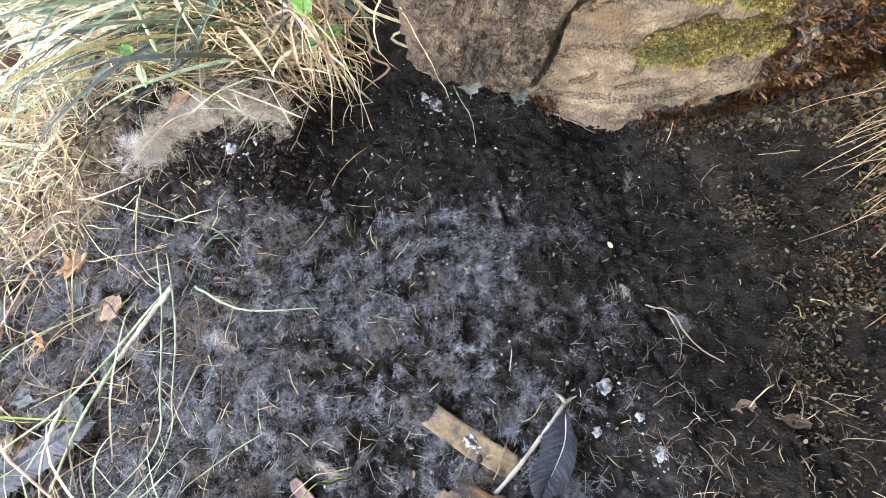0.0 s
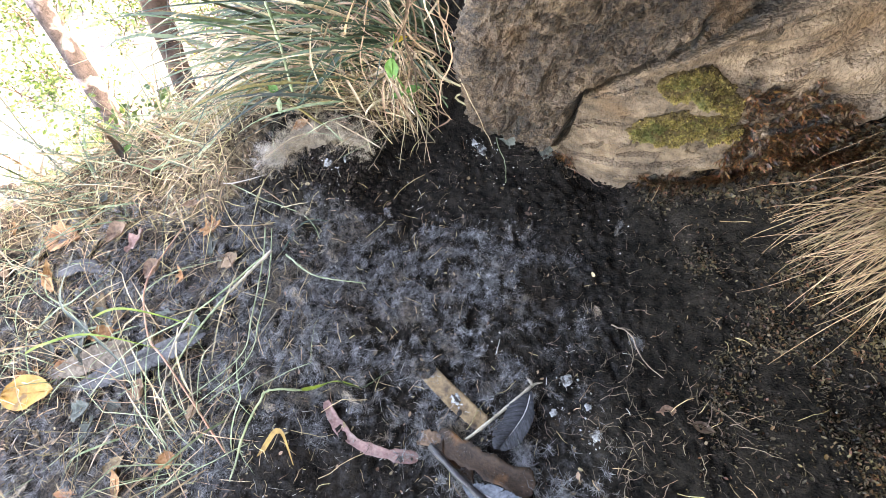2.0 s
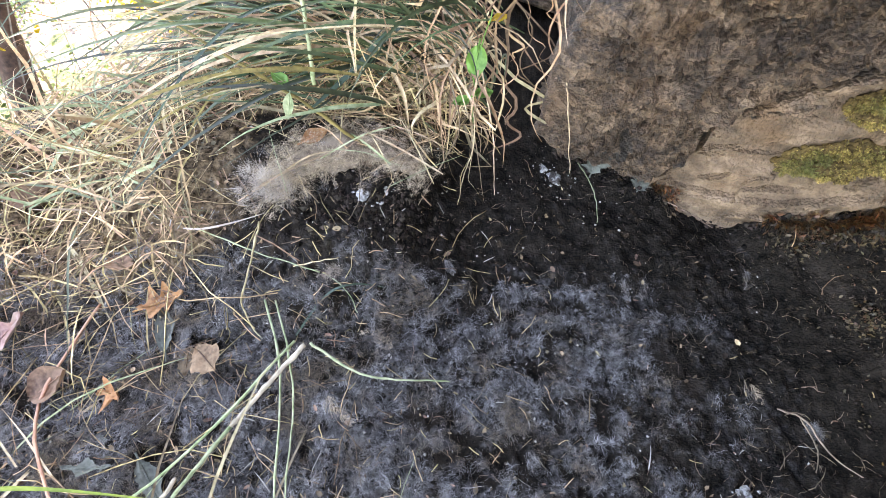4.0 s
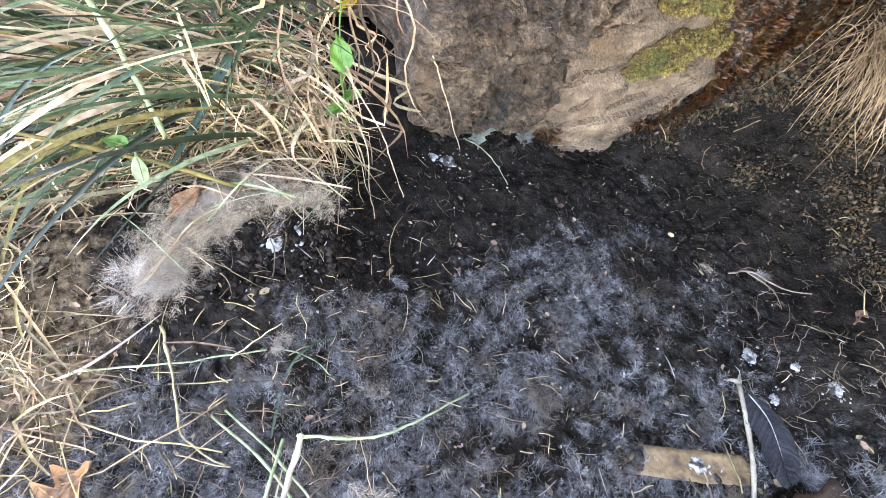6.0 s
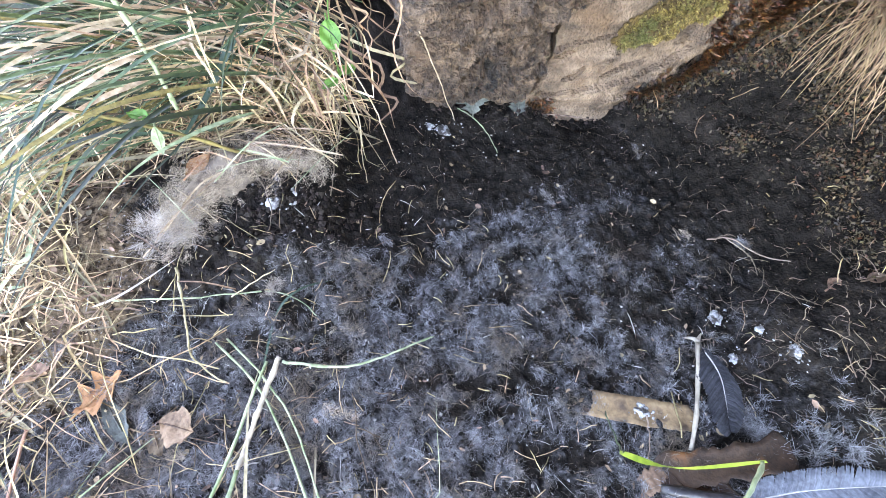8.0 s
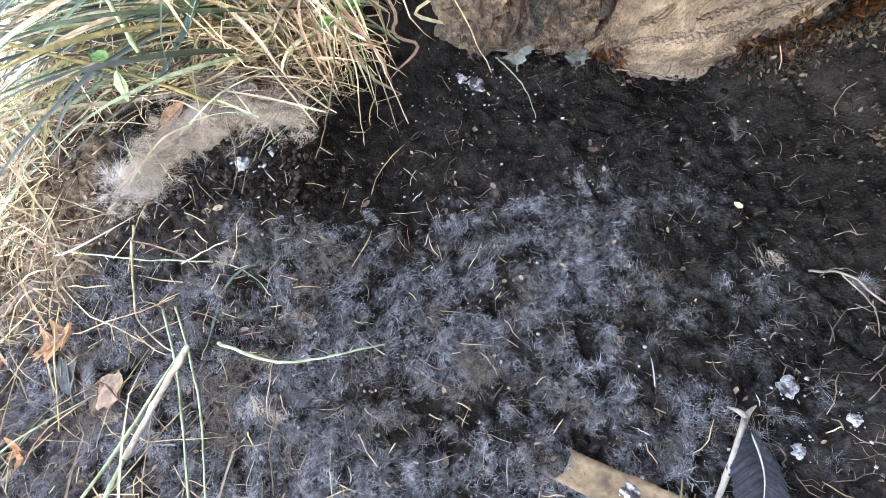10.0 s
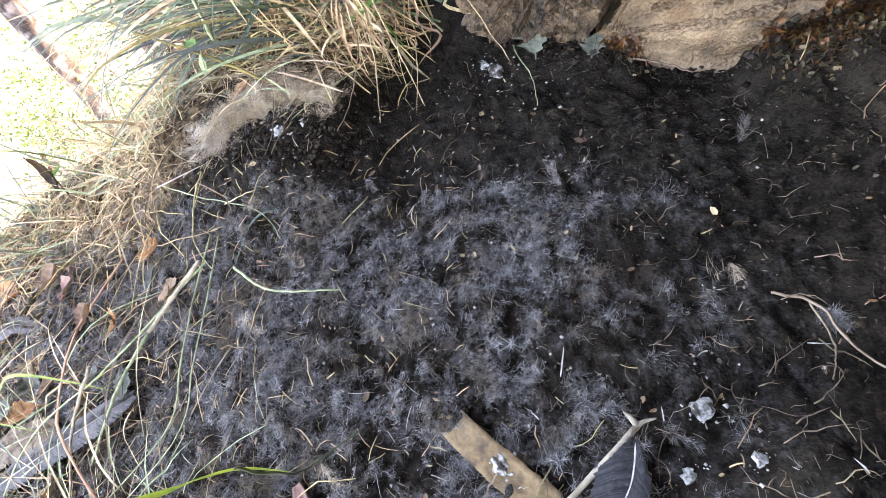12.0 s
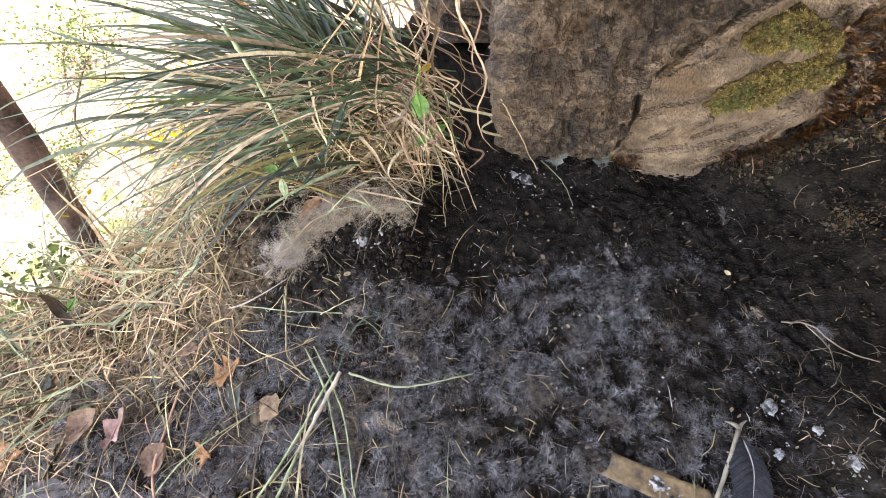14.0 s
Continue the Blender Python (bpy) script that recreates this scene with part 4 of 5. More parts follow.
# ---- litter on the ground: crumbs, chips, straw bits, rootlets, down ----
def build_litter():
    r = random.Random(41)

    def somewhere():
        while True:
            x, y = r.uniform(-0.52, 0.42), r.uniform(-0.06, 0.46)
            if y < wall_base(max(x, -0.05)) + 0.01:
                return x, y

    s = Shape()
    for i in range(9500):
        x, y = somewhere()
        z = ground_height(x, y)
        s.lump((x, y, z + 0.0004), r.choice((0.0004, 0.0005, 0.0007, 0.0009, 0.0012, 0.0015)), i)
    for i in range(2600):
        x = r.uniform(0.03, 0.3)
        y = wall_base(x) - abs(r.gauss(0, 0.012)) + 0.012
        s.lump((x, y, ground_height(x, y) + r.uniform(0, 0.002)), r.choice((0.0006, 0.0009, 0.0013, 0.0018, 0.0026, 0.0036)), i)
    for i in range(420):
        x, y = r.gauss(-0.13, 0.028), r.gauss(0.343, 0.012)
        s.lump((x, y, ground_height(x, y) + r.uniform(0, 0.002)), r.choice((0.0009, 0.0013, 0.0018, 0.0026, 0.0036)), i)
    thing("soil_crumbs", s, CRUMB, "dark crumbs of earth scattered over the nest floor", "soil", kind="stuff", smooth=False)
    s = Shape()
    for i in range(2600):
        x, y = somewhere()
        if x > 0.1 and r.random() < 0.75:
            continue
        s.lump((x, y, ground_height(x, y) + 0.001), r.choice((0.00025, 0.0003, 0.0004, 0.0005, 0.0007, 0.0012)), i, 0.4)
    thing("pale_chips", s, CHIP, "pale bone and shell chips sprinkled on the soil", "debris", kind="stuff", smooth=False)
    s = Shape()
    for i in range(2600):
        x, y = somewhere()
        left = ease((0.02 - x) / 0.15)
        rim = ease((-0.12 - x + 0.5 * max(0, y - 0.3)) / 0.15)
        corner = ease((x - 0.02) / 0.03) * ease((0.17 - y) / 0.05) * ease((0.3 - x) / 0.05)
        if -0.21 < x < -0.03 and 0.26 < y < 0.37 and r.random() < 0.6:
            continue
        if r.random() > 0.035 + 0.22 * left + 0.25 * rim + 0.4 * corner:
            continue
        pts = grow((x, y, ground_height(x, y) + 0.002), r.uniform(0, 360), r.uniform(-5, 25), r.choice((0.008, 0.012, 0.02, 0.03, 0.05) if x < 0.05 else (0.004, 0.006, 0.009, 0.014, 0.022)) * (1 + 0.6 * rim), 30, r, 5, 0.2, 0.002)
        s.tube(pts, r.uniform(0.00018, 0.00042), 4)
    for i in range(2200):
        x, y = r.uniform(-0.52, 0.02), r.uniform(-0.05, 0.34)
        if r.random() > 0.25 + 0.75 * ease((-0.06 - x) / 0.2):
            continue
        pts = grow((x, y, ground_height(x, y) + 0.003), r.uniform(0, 360), r.uniform(-5, 35), r.triangular(0.003, 0.022, 0.006), 40, r, 4, 0.3, 0.002)
        s.tube(pts, r.uniform(0.00012, 0.00034), 3)
    thing("straw_litter", s, STRAW_MANY, "short bits of pale straw strewn over the soil", "straw", kind="stuff")
    s = Shape()
    made = 0
    while made < 2900:
        x, y = r.uniform(-0.7, -0.06), r.uniform(0.0, 0.52)
        thick = max(0.75 * ease((outward(x, y) - 0.13) / 0.12), ease((-0.185 - x) / 0.06) * ease((y - 0.25 - 0.4 * max(0, x + 0.3)) / 0.05), 0.22 * ease((-0.32 - x) / 0.1), ease((y - 0.4) / 0.03))
        if outward(x, y) > 0.37 + 0.04 * nz(x, y, 5, 20):
            thick *= 0.12
        if r.random() > thick or (x > -0.25 and 0.33 < y < 0.40):
            continue
        pts = grow((x, y, smooth_height(x, y) + r.uniform(0.0, 0.018)), r.uniform(0, 360), r.uniform(-15, 30), r.triangular(0.015, 0.09, 0.035), r.uniform(10, 110), r, 7, r.choice((0.08, 0.2, 0.4)), 0.0015, kink=r.random() < 0.5)
        if not off_clump(pts) and r.random() < 0.75:
            continue
        made += 1
        s.blade(pts, r.choice((0.0004, 0.0005, 0.0006, 0.0008, 0.001, 0.0013)), 0.5, (r.uniform(-0.6, 0.6), r.uniform(-0.6, 0.2), 1), 0.3)
    thing("straw_mat", s, STRAW_MANY, "thick mat of thin dry straw on the outer rim", "straw", kind="stuff")
    s = Shape()
    for i in range(3000):
        x, y = r.uniform(-0.5, 0.16), r.uniform(-0.06, 0.42)
        if r.random() > 0.25 + 0.75 * ease((-0.08 - x) / 0.2):
            continue
        s.flake((x, y, ground_height(x, y) + 0.0012), r.triangular(0.0012, 0.006, 0.002), Euler((r.gauss(0, 0.5), r.gauss(0, 0.5), r.uniform(0, 6.3))).to_matrix(), r.uniform(0.3, 0.9))
    slivers = Shape()
    for i in range(620):
        x, y = r.uniform(-0.5, 0.2), r.uniform(-0.05, 0.36)
        if x > 0.0 and (y > 0.2 or r.random() < 0.5):
            continue
        pts = grow((x, y, ground_height(x, y) + 0.0025), r.uniform(0, 360), r.uniform(-5, 25), r.choice((0.003, 0.005, 0.007, 0.011, 0.018)), 30, r, 4, 0.15, 0.002)
        slivers.blade(pts, r.choice((0.0003, 0.0004, 0.0006, 0.0009)), 0.3)
    thing("quill_bits", slivers, CHIP, "pale broken quills and slivers scattered in the nest litter", "debris", kind="stuff")
    thing("leaf_crumbs", s, LEAF_BITS, "broken bits of brown and grey leaves in the litter", "leaf litter", kind="stuff")
    s = Shape()
    for i in range(3600):
        x, y = r.uniform(-0.5, 0.4), r.uniform(-0.05, 0.4)
        if y > wall_base(x):
            continue
        pts = grow((x, y, ground_height(x, y) + 0.0008), r.uniform(0, 360), r.uniform(0, 25), r.choice((0.002, 0.003, 0.004, 0.006, 0.009, 0.016)), 50, r, 5, 0.45, 0.001)
        s.tube(pts, r.uniform(0.00008, 0.00022), 3)
    for i in range(95):
        x, y = r.gauss(0.185, 0.045), r.gauss(0.13, 0.05)
        if not (0.1 < x < 0.3 and -0.02 < y < 0.24):
            continue
        main = grow((x, y, ground_height(x, y) + 0.002), r.uniform(0, 360), r.uniform(0, 25), r.uniform(0.008, 0.03), r.uniform(20, 60), r, 7, 0.35, 0.0015)
        s.tube(main, [0.00034, 0.0004, 0.0003, 0.00034, 0.00026, 0.0002, 0.0001], 4)
        for q in main[2:5]:
            if r.random() < 0.5:
                s.tube(grow(tuple(q), r.uniform(0, 360), r.uniform(0, 30), r.uniform(0.004, 0.011), 50, r, 4, 0.4, 0.0012), [0.0003, 0.00024, 0.00018, 0.0001], 3)
    thing("rootlets", s, ROOT, "fine curly rootlets lying on the dark soil", "root", kind="stuff")
    s = Shape()
    made = 0
    while made < 9800:
        x, y = r.uniform(-0.54, 0.2), r.uniform(-0.06, 0.40)
        if r.random() > 1.6 * down_cover(x, y) - 0.5:
            continue
        made += 1
        heading, spin, reach = 9 * nz(x, y, 8, 30) + r.gauss(0, 0.5), r.gauss(0, 1.3), r.triangular(0.0016, 0.0095, 0.0036)
        base = Vector((x, y, ground_height(x, y) + 0.0004))
        for k in range(24):
            a = heading + r.gauss(0, 0.7)
            p = base + Vector((r.gauss(0, 1), r.gauss(0, 1), 0)) * reach * 0.5
            q = p + Vector((math.cos(a), math.sin(a), r.uniform(0.0, 0.55))) * reach * 0.4
            a += spin + r.gauss(0, 0.5)
            m = q + Vector((math.cos(a), math.sin(a), r.uniform(-0.3, 0.35))) * reach * 0.35
            a += spin + r.gauss(0, 0.5)
            e = m + Vector((math.cos(a), math.sin(a), r.uniform(-0.6, 0.1))) * reach * 0.3
            s.ribbon([p, q, m, e], [0.0001, 0.00013, 0.00011, 0.00005], (r.gauss(0, 0.4), r.gauss(0, 0.4), 1))
    thing("shed_down", s, DOWN, "grey shed down clinging to the nest floor", "down", kind="stuff")
    for mat, count, name, label in ((DOWN, 45, "down_feathers", "small curled grey down feathers strewn over the nest floor"), (PALE_DOWN, 16, "beige_down_feathers", "small beige down feathers caught in the litter")):
        s, made = Shape(), 0
        while made < count:
            x, y = r.uniform(-0.54, 0.19), r.uniform(-0.04, 0.36)
            if r.random() > down_cover(x, y) + 0.1:
                continue
            made += 1
            spine = grow((x, y, ground_height(x, y) + 0.003), r.uniform(0, 360), r.uniform(0, 30), r.uniform(0.01, 0.026), r.uniform(10, 60), r, 9, 0.25, 0.0025)
            s.ribbon(spine, [0.00025 - 0.00002 * k for k in range(9)])
            for k in range(9):
                along = (spine[min(k + 1, 8)] - spine[max(k - 1, 0)]).normalized()
                across = along.cross(Vector((0, 0, 1))).normalized()
                for n in range(16):
                    way = (along * r.uniform(0.5, 1.6) + across * r.choice((-1, 1)) + Vector((0, 0, r.uniform(-0.1, 0.5)))).normalized()
                    p = spine[k] + along * r.uniform(-0.0012, 0.0012)
                    long = r.uniform(0.002, 0.0085) * (1.2 - 0.08 * k)
                    s.ribbon([p, p + way * long * 0.5, p + (way + along * 0.5 + Vector((0, 0, r.uniform(-0.3, 0.2)))).normalized() * long], [0.00011, 0.0001, 0.00005], (r.gauss(0, 0.4), r.gauss(0, 0.4), 1))
        thing(name, s, mat, label, "down", kind="stuff")


build_litter()


# clump of loose down and feathers on the rim
def build_feather_clump():
    r = random.Random(61)
    top = holder("feather_clump", (-0.17, 0.372, smooth_height(-0.17, 0.372)), "matted beige-grey clump of old down feathers on the rim", "feathers")
    core, beige, grey, puff = Shape(), Shape(), Shape(), Shape()
    spine = bend([(-0.205, 0.356, 0.05), (-0.19, 0.368, 0.056), (-0.16, 0.386, 0.058), (-0.128, 0.39, 0.054), (-0.093, 0.383, 0.043)], 24)
    core.tube([c - Vector((0, 0, 0.008)) for c in spine], [0.003 + (0.006 + 0.005 * ease((i - 6) / 6)) * math.sin(math.pi * (0.1 + 0.8 * i / 23)) + 0.003 * nz(i, 0, 2, 0.4) for i in range(24)], 16)
    for i, v in enumerate(core.v):
        core.v[i] = v + Vector((nz(v.x, v.y, v.z, 90), nz(v.y, v.z, v.x, 90), nz(v.z, v.x, v.y, 90))) * 0.007
    for k in range(760):
        t = r.random()
        c = spine[int(t * 23)] + Vector((r.gauss(0, 0.007), r.gauss(0, 0.013), r.gauss(0, 0.005)))
        heading = r.gauss(15, 60)
        way = Vector((math.cos(radians(heading)), math.sin(radians(heading)), r.gauss(0.05, 0.35)))
        pick = beige if r.random() < 0.8 + 0.18 * t else grey
        reach = r.triangular(0.003, 0.0095, 0.005)
        for n in range(30):
            p = c + Vector((r.gauss(0, 1), r.gauss(0, 1), r.gauss(0, 1))) * reach * 0.3
            q = p + (way + Vector((r.gauss(0, 1), r.gauss(0, 1), r.gauss(0, 1))) * 0.4).normalized() * reach * 0.5
            e = q + (way + Vector((r.gauss(0, 1), r.gauss(0, 1), r.gauss(-0.4, 0.8))) * 0.8).normalized() * reach * r.uniform(0.3, 0.7)
            pick.ribbon([p, q, e], [0.00009, 0.00008, 0.00003], (r.gauss(0, 0.4), r.gauss(0, 0.4), 1))
    for k in range(46):
        d = Vector((r.gauss(0, 1), r.gauss(0, 0.8), r.gauss(0.2, 0.6))) * 0.009
        hairs(puff, Vector((-0.204, 0.354, 0.05)) + d, 60, r.triangular(0.004, 0.016, 0.008), r, (r.gauss(-0.1, 0.5), r.gauss(-0.2, 0.5), -0.1), 0.0001)
    part("matted_core", core, PELT, top, "matted grey-brown core")
    part("beige_down", beige, PALE_DOWN, top)
    part("grey_fluff", grey, DOWN, top, "grey downy wisps")
    part("white_puff", puff, PUFF_DOWN, top, "puff of whitish down")
    for k in range(22):
        c = spine[r.randrange(1, 23)] + Vector((r.gauss(0, 0.008), r.gauss(0, 0.012), r.uniform(0.004, 0.012)))
        heading, long = radians(r.choice((r.gauss(20, 25), r.gauss(110, 40)))), r.uniform(0.03, 0.075)
        way = Vector((math.cos(heading), math.sin(heading), r.gauss(0, 0.15))) * long / 2
        lift = Vector((0, 0, r.uniform(0.002, 0.008)))
        thing("dry_straw", Shape().blade(bend([c - way, c + lift, c + way], 9), r.choice((0.0005, 0.0007, 0.001, 0.0014)), 0.3, (r.gauss(0, 0.4), -0.5, 1), 0.4), r.choice((STRAW, STRAW, TAN, STEM)), "thin dry straw caught across the feather clump", "straw", "straws on the feathers")


build_feather_clump()


def build_tuft(place, count, reach, mat, label):
    r = random.Random(int(place[0] * 1e4) + 99)
    s = Shape()
    z = smooth_height(*place) + 0.002
    for k in range(5):
        hairs(s, (place[0] + r.gauss(0, reach * 0.3), place[1] + r.gauss(0, reach * 0.3), z), count // 2, reach, r)
    thing("down_tuft", s, mat, label, "down", "down tufts on the soil")


build_tuft((-0.158, 0.296), 1000, 0.008, PUFF_DOWN, "small white down tuft on the dark rim soil")
for tx, ty, n, reach in ((-0.345, 0.245, 300, 0.02), (-0.30, 0.235, 200, 0.014), (-0.36, 0.27, 240, 0.016), (-0.385, 0.10, 260, 0.018), (-0.10, 0.105, 220, 0.012), (0.10, 0.085, 260, 0.014), (-0.025, 0.20, 220, 0.012), (0.0, 0.155, 200, 0.011), (-0.23, 0.21, 200, 0.012), (-0.27, 0.19, 200, 0.012)):
    build_tuft((tx, ty), n, reach, DOWN, "loose grey down tuft on the nest litter")
build_tuft((0.198, 0.194), 160, 0.007, DOWN, "small grey down tuft caught on a rootlet")


# ---- dried droppings ----
def dropping(x, y, size, label, z=None, seed=1):
    r, s = random.Random(seed), Shape()
    z = smooth_height(x, y) + 0.0015 if z is None else z
    n, rings = 20, 5
    s.v.append(Vector((x, y, z + size * 0.22)))
    for ring in range(1, rings + 1):
        for k in range(n):
            a = 2 * math.pi * k / n
            rad = size * ring / rings * (0.75 + 0.4 * noise.noise((math.cos(a) * 1.3 + seed * 3, math.sin(a) * 1.3, 0.5)) + 0.3 * noise.noise((math.cos(a) * 4 + seed * 3, math.sin(a) * 4, ring * 0.6)))
            drop = 1 - (ring / rings) ** 2
            s.v.append(Vector((x + math.cos(a) * rad, y + math.sin(a) * rad, z + size * 0.12 * drop + 0.0022 * noise.noise((math.cos(a) * 3, math.sin(a) * 3 + ring, seed)) - (0.002 if ring == rings else 0))))
    for k in range(n):
        s.f.append((0, 1 + k, 1 + (k + 1) % n))
        for ring in range(rings - 1):
            a, b = 1 + ring * n + k, 1 + ring * n + (k + 1) % n
            s.f.append((a, a + n, b + n, b))
    crumbs = Shape()
    for k in range(14):
        a, d = r.uniform(0, 6.28), size * r.uniform(0.8, 2.2)
        crumbs.lump((x + math.cos(a) * d, y + math.sin(a) * d, z), size * r.uniform(0.08, 0.2), k, 0.4)
    top = holder("dropping", (x, y, z), label, "dropping", "dried droppings")
    part("crust", s, DROPPING, top)
    tagged(part("spatter", crumbs, DROPPING, top), kind="stuff")


dropping(0.028, 0.405, 0.0085, "dried white dropping on dark soil below the rock", seed=2)
dropping(0.018, 0.414, 0.005, "small yellowish-white dried dropping below the rock", seed=3)
dropping(-0.135, 0.352, 0.008, "crusty white dropping on the crumbling rim", seed=4)
dropping(-0.120, 0.361, 0.005, "speck of white dropping on the rim", seed=14)
dropping(0.135, 0.152, 0.0075, "chalky white dropping beside a pale stem", seed=5)
dropping(0.163, 0.107, 0.008, "chalky white dropping on bare dark soil", seed=6)
dropping(0.155, 0.13, 0.004, "small white dropping among rootlets", seed=7)
dropping(0.182, 0.098, 0.003, "tiny white dropping on bare soil", seed=8)
dropping(0.037, 0.122, 0.0075, "white and grey dropping dried onto a leaf", z=0.0095, seed=9)
dropping(0.06, 0.089, 0.004, "white dropping streaked over bark", seed=10)
dropping(0.125, 0.122, 0.0045, "pale dried dropping in the litter", seed=12)

# ---- fallen leaves ----
leaf("fallen_leaf", (-0.283, 0.268), 15, 0.036, 0.026, ORANGE_LEAF, "crumpled orange-brown oak leaf on the litter", lift=0.006, lobes=3, curl=0.5, cup=0.5, seed=5, pitch=-12)
leaf("fallen_leaf", (-0.50, 0.245), 5, 0.055, 0.036, ORANGE_LEAF, "flat orange fallen leaf", lift=0.008, curl=0.2, cup=0.3, seed=6, ragged=0.15)
leaf("fallen_leaf", (-0.372, 0.236), 40, 0.04, 0.024, PINK_LEAF, "faded purple-pink lobed leaf", lift=0.01, lobes=2, curl=0.4, cup=0.5, seed=7, pitch=-20)
leaf("fallen_leaf", (-0.405, 0.25), 20, 0.042, 0.024, BROWN_LEAF, "curled tan leaf in the litter", lift=0.01, curl=0.6, cup=0.7, seed=9, pitch=-15)
leaf("fallen_leaf", (-0.335, 0.21), 30, 0.032, 0.022, BROWN_LEAF, "curled brown leaf in the litter", lift=0.008, curl=0.5, cup=0.6, seed=10, pitch=-20)
leaf("fallen_leaf", (-0.445, 0.062), 12, 0.066, 0.036, YELLOW_LEAF, "bright yellow-orange fallen leaf", lift=0.012, curl=0.3, cup=0.4, seed=11, point=0.8)
leaf("lichen_leaf", (0.06, 0.408), 75, 0.03, 0.025, GREY_LEAF, "grey-green lobed lichen-covered leaf at the foot of the rock", lift=0.004, lobes=0, curl=0.5, cup=0.3, seed=12, pitch=-55, ragged=0.42)
leaf("lichen_leaf", (0.1, 0.392), 60, 0.016, 0.015, GREY_LEAF, "small grey-green lobed leaf under the rock", lift=0.003, lobes=0, curl=0.5, cup=0.4, seed=13, pitch=-30, ragged=0.42)
leaf("fallen_leaf", (0.21, 0.132), 10, 0.013, 0.009, BROWN_LEAF, "small brown dead leaf on bare soil", lift=0.003, curl=0.5, cup=0.5, seed=14)
leaf("fallen_leaf", (0.232, 0.125), -15, 0.017, 0.008, BROWN_LEAF, "narrow pale-brown dead leaf on bare soil", lift=0.003, curl=0.4, cup=0.5, seed=15)
leaf("fallen_leaf", (-0.14, 0.195), 12, 0.032, 0.014, BARK_STRIP, "decayed brown leaf skeleton pressed into the litter", lift=0.003, curl=0.1, cup=0.2, seed=16)
leaf("fallen_leaf", (0.03, 0.092), -52, 0.05, 0.022, BARK_STRIP, "dark wet brown leaf curled at its edges", lift=0.004, curl=0.2, cup=0.6, seed=17)
leaf("fallen_leaf", (-0.182, 0.388), 20, 0.022, 0.014, ORANGE_LEAF, "rusty orange leaf scrap beneath the feathers", lift=0.012, curl=0.4, cup=0.4, seed=18, pitch=-10)
rl = random.Random(77)
for k in range(62):
    lx, ly = rl.uniform(-0.62, -0.28), rl.uniform(0.02, 0.42)
    if k >= 34:
        lx, ly = rl.uniform(-0.5, -0.2), rl.uniform(-0.02, 0.26)
    lm, lw = rl.choice(((BROWN_LEAF, "dry brown"), (BROWN_LEAF, "dry brown"), (ORANGE_LEAF, "dull orange"), (GREY_LEAF, "weathered grey")))
    leaf("fallen_leaf", (lx, ly), rl.uniform(0, 360), rl.uniform(0.015, 0.036), rl.uniform(0.009, 0.022), lm, lw + " fallen leaf in the rim litter", lift=rl.uniform(0.002, 0.012), pitch=rl.uniform(-25, 15), roll=rl.uniform(-25, 25), curl=rl.uniform(0.1, 0.6), cup=rl.uniform(0.1, 0.7), lobes=rl.choice((0, 0, 0, 2)), seed=100 + k, ragged=0.22, group="leaves on the rim")


def strip(name, points, width, mat, label, category, cup=0.5, count=26, seed=1, rough=1.0):
    """A stiff strip with thickness, bent along a line and curled across."""
    pts, s = bend(points, count), Shape()
    across = 7
    for layer in (0, 1):
        for i, p in enumerate(pts):
            t = i / (count - 1)
            along = (pts[min(i + 1, count - 1)] - pts[max(i - 1, 0)]).normalized()
            side = along.cross(Vector((0, 0, 1))).normalized()
            up = side.cross(along)
            w = width / 2 * (0.8 + rough * (0.45 * noise.noise((t * 5, seed, 0)) + 0.3 * noise.noise((t * 19, seed, 4)) + 0.15 * noise.noise((t * 47, seed, 8)))) * min(1, 0.55 + 6 * t, 0.55 + 6 * (1 - t))
            for j in range(across):
                v = 2 * j / (across - 1) - 1
                s.v.append(p + side * v * w + up * (cup * w * v * v - 0.0012 * layer + 0.0008 * noise.noise((t * 9, v * 2, seed))))
    half = count * across
    for i in range(count - 1):
        for j in range(across - 1):
            a = i * across + j
            s.f.append((a, a + 1, a + across + 1, a + across))
            s.f.append((half + a, half + a + across, half + a + across + 1, half + a + 1))
        for j in (0, across - 1):
            a = i * across + j
            s.f.append((a, a + across, half + a + across, half + a) if j == 0 else (a, half + a, half + a + across, a + across))
    return thing(name, s, mat, label, category)


strip("pink_leaf_strip", [(-0.09, 0.104, 0.009), (-0.076, 0.086, 0.006), (-0.052, 0.071, 0.005), (-0.02, 0.066, 0.006), (0.008, 0.067, 0.004)], 0.0125, PINK_LEAF, "faded pink leaf strip curving over the litter", "leaf", 0.4, seed=2)
strip("fallen_leaf", [(0.001, 0.147, 0.005), (0.026, 0.128, 0.009), (0.048, 0.113, 0.009), (0.066, 0.102, 0.007)], 0.022, TAN_LEAF, "blunt tan-brown leaf with dark spots under a dropping", "leaf", 0.12, seed=9, rough=0.25)
strip("bark_strip", [(0.022, 0.085, 0.006), (0.05, 0.077, 0.01), (0.08, 0.067, 0.01), (0.112, 0.057, 0.006)], 0.027, BARK_STRIP, "broad curled piece of wet brown bark with orange edges", "bark", 0.22, seed=5, rough=0.8)
strip("bark_strip", [(0.004, 0.083, 0.006), (0.015, 0.085, 0.008), (0.027, 0.086, 0.007)], 0.015, BROWN_LEAF, "small square piece of tan bark", "bark", 0.2, seed=6)


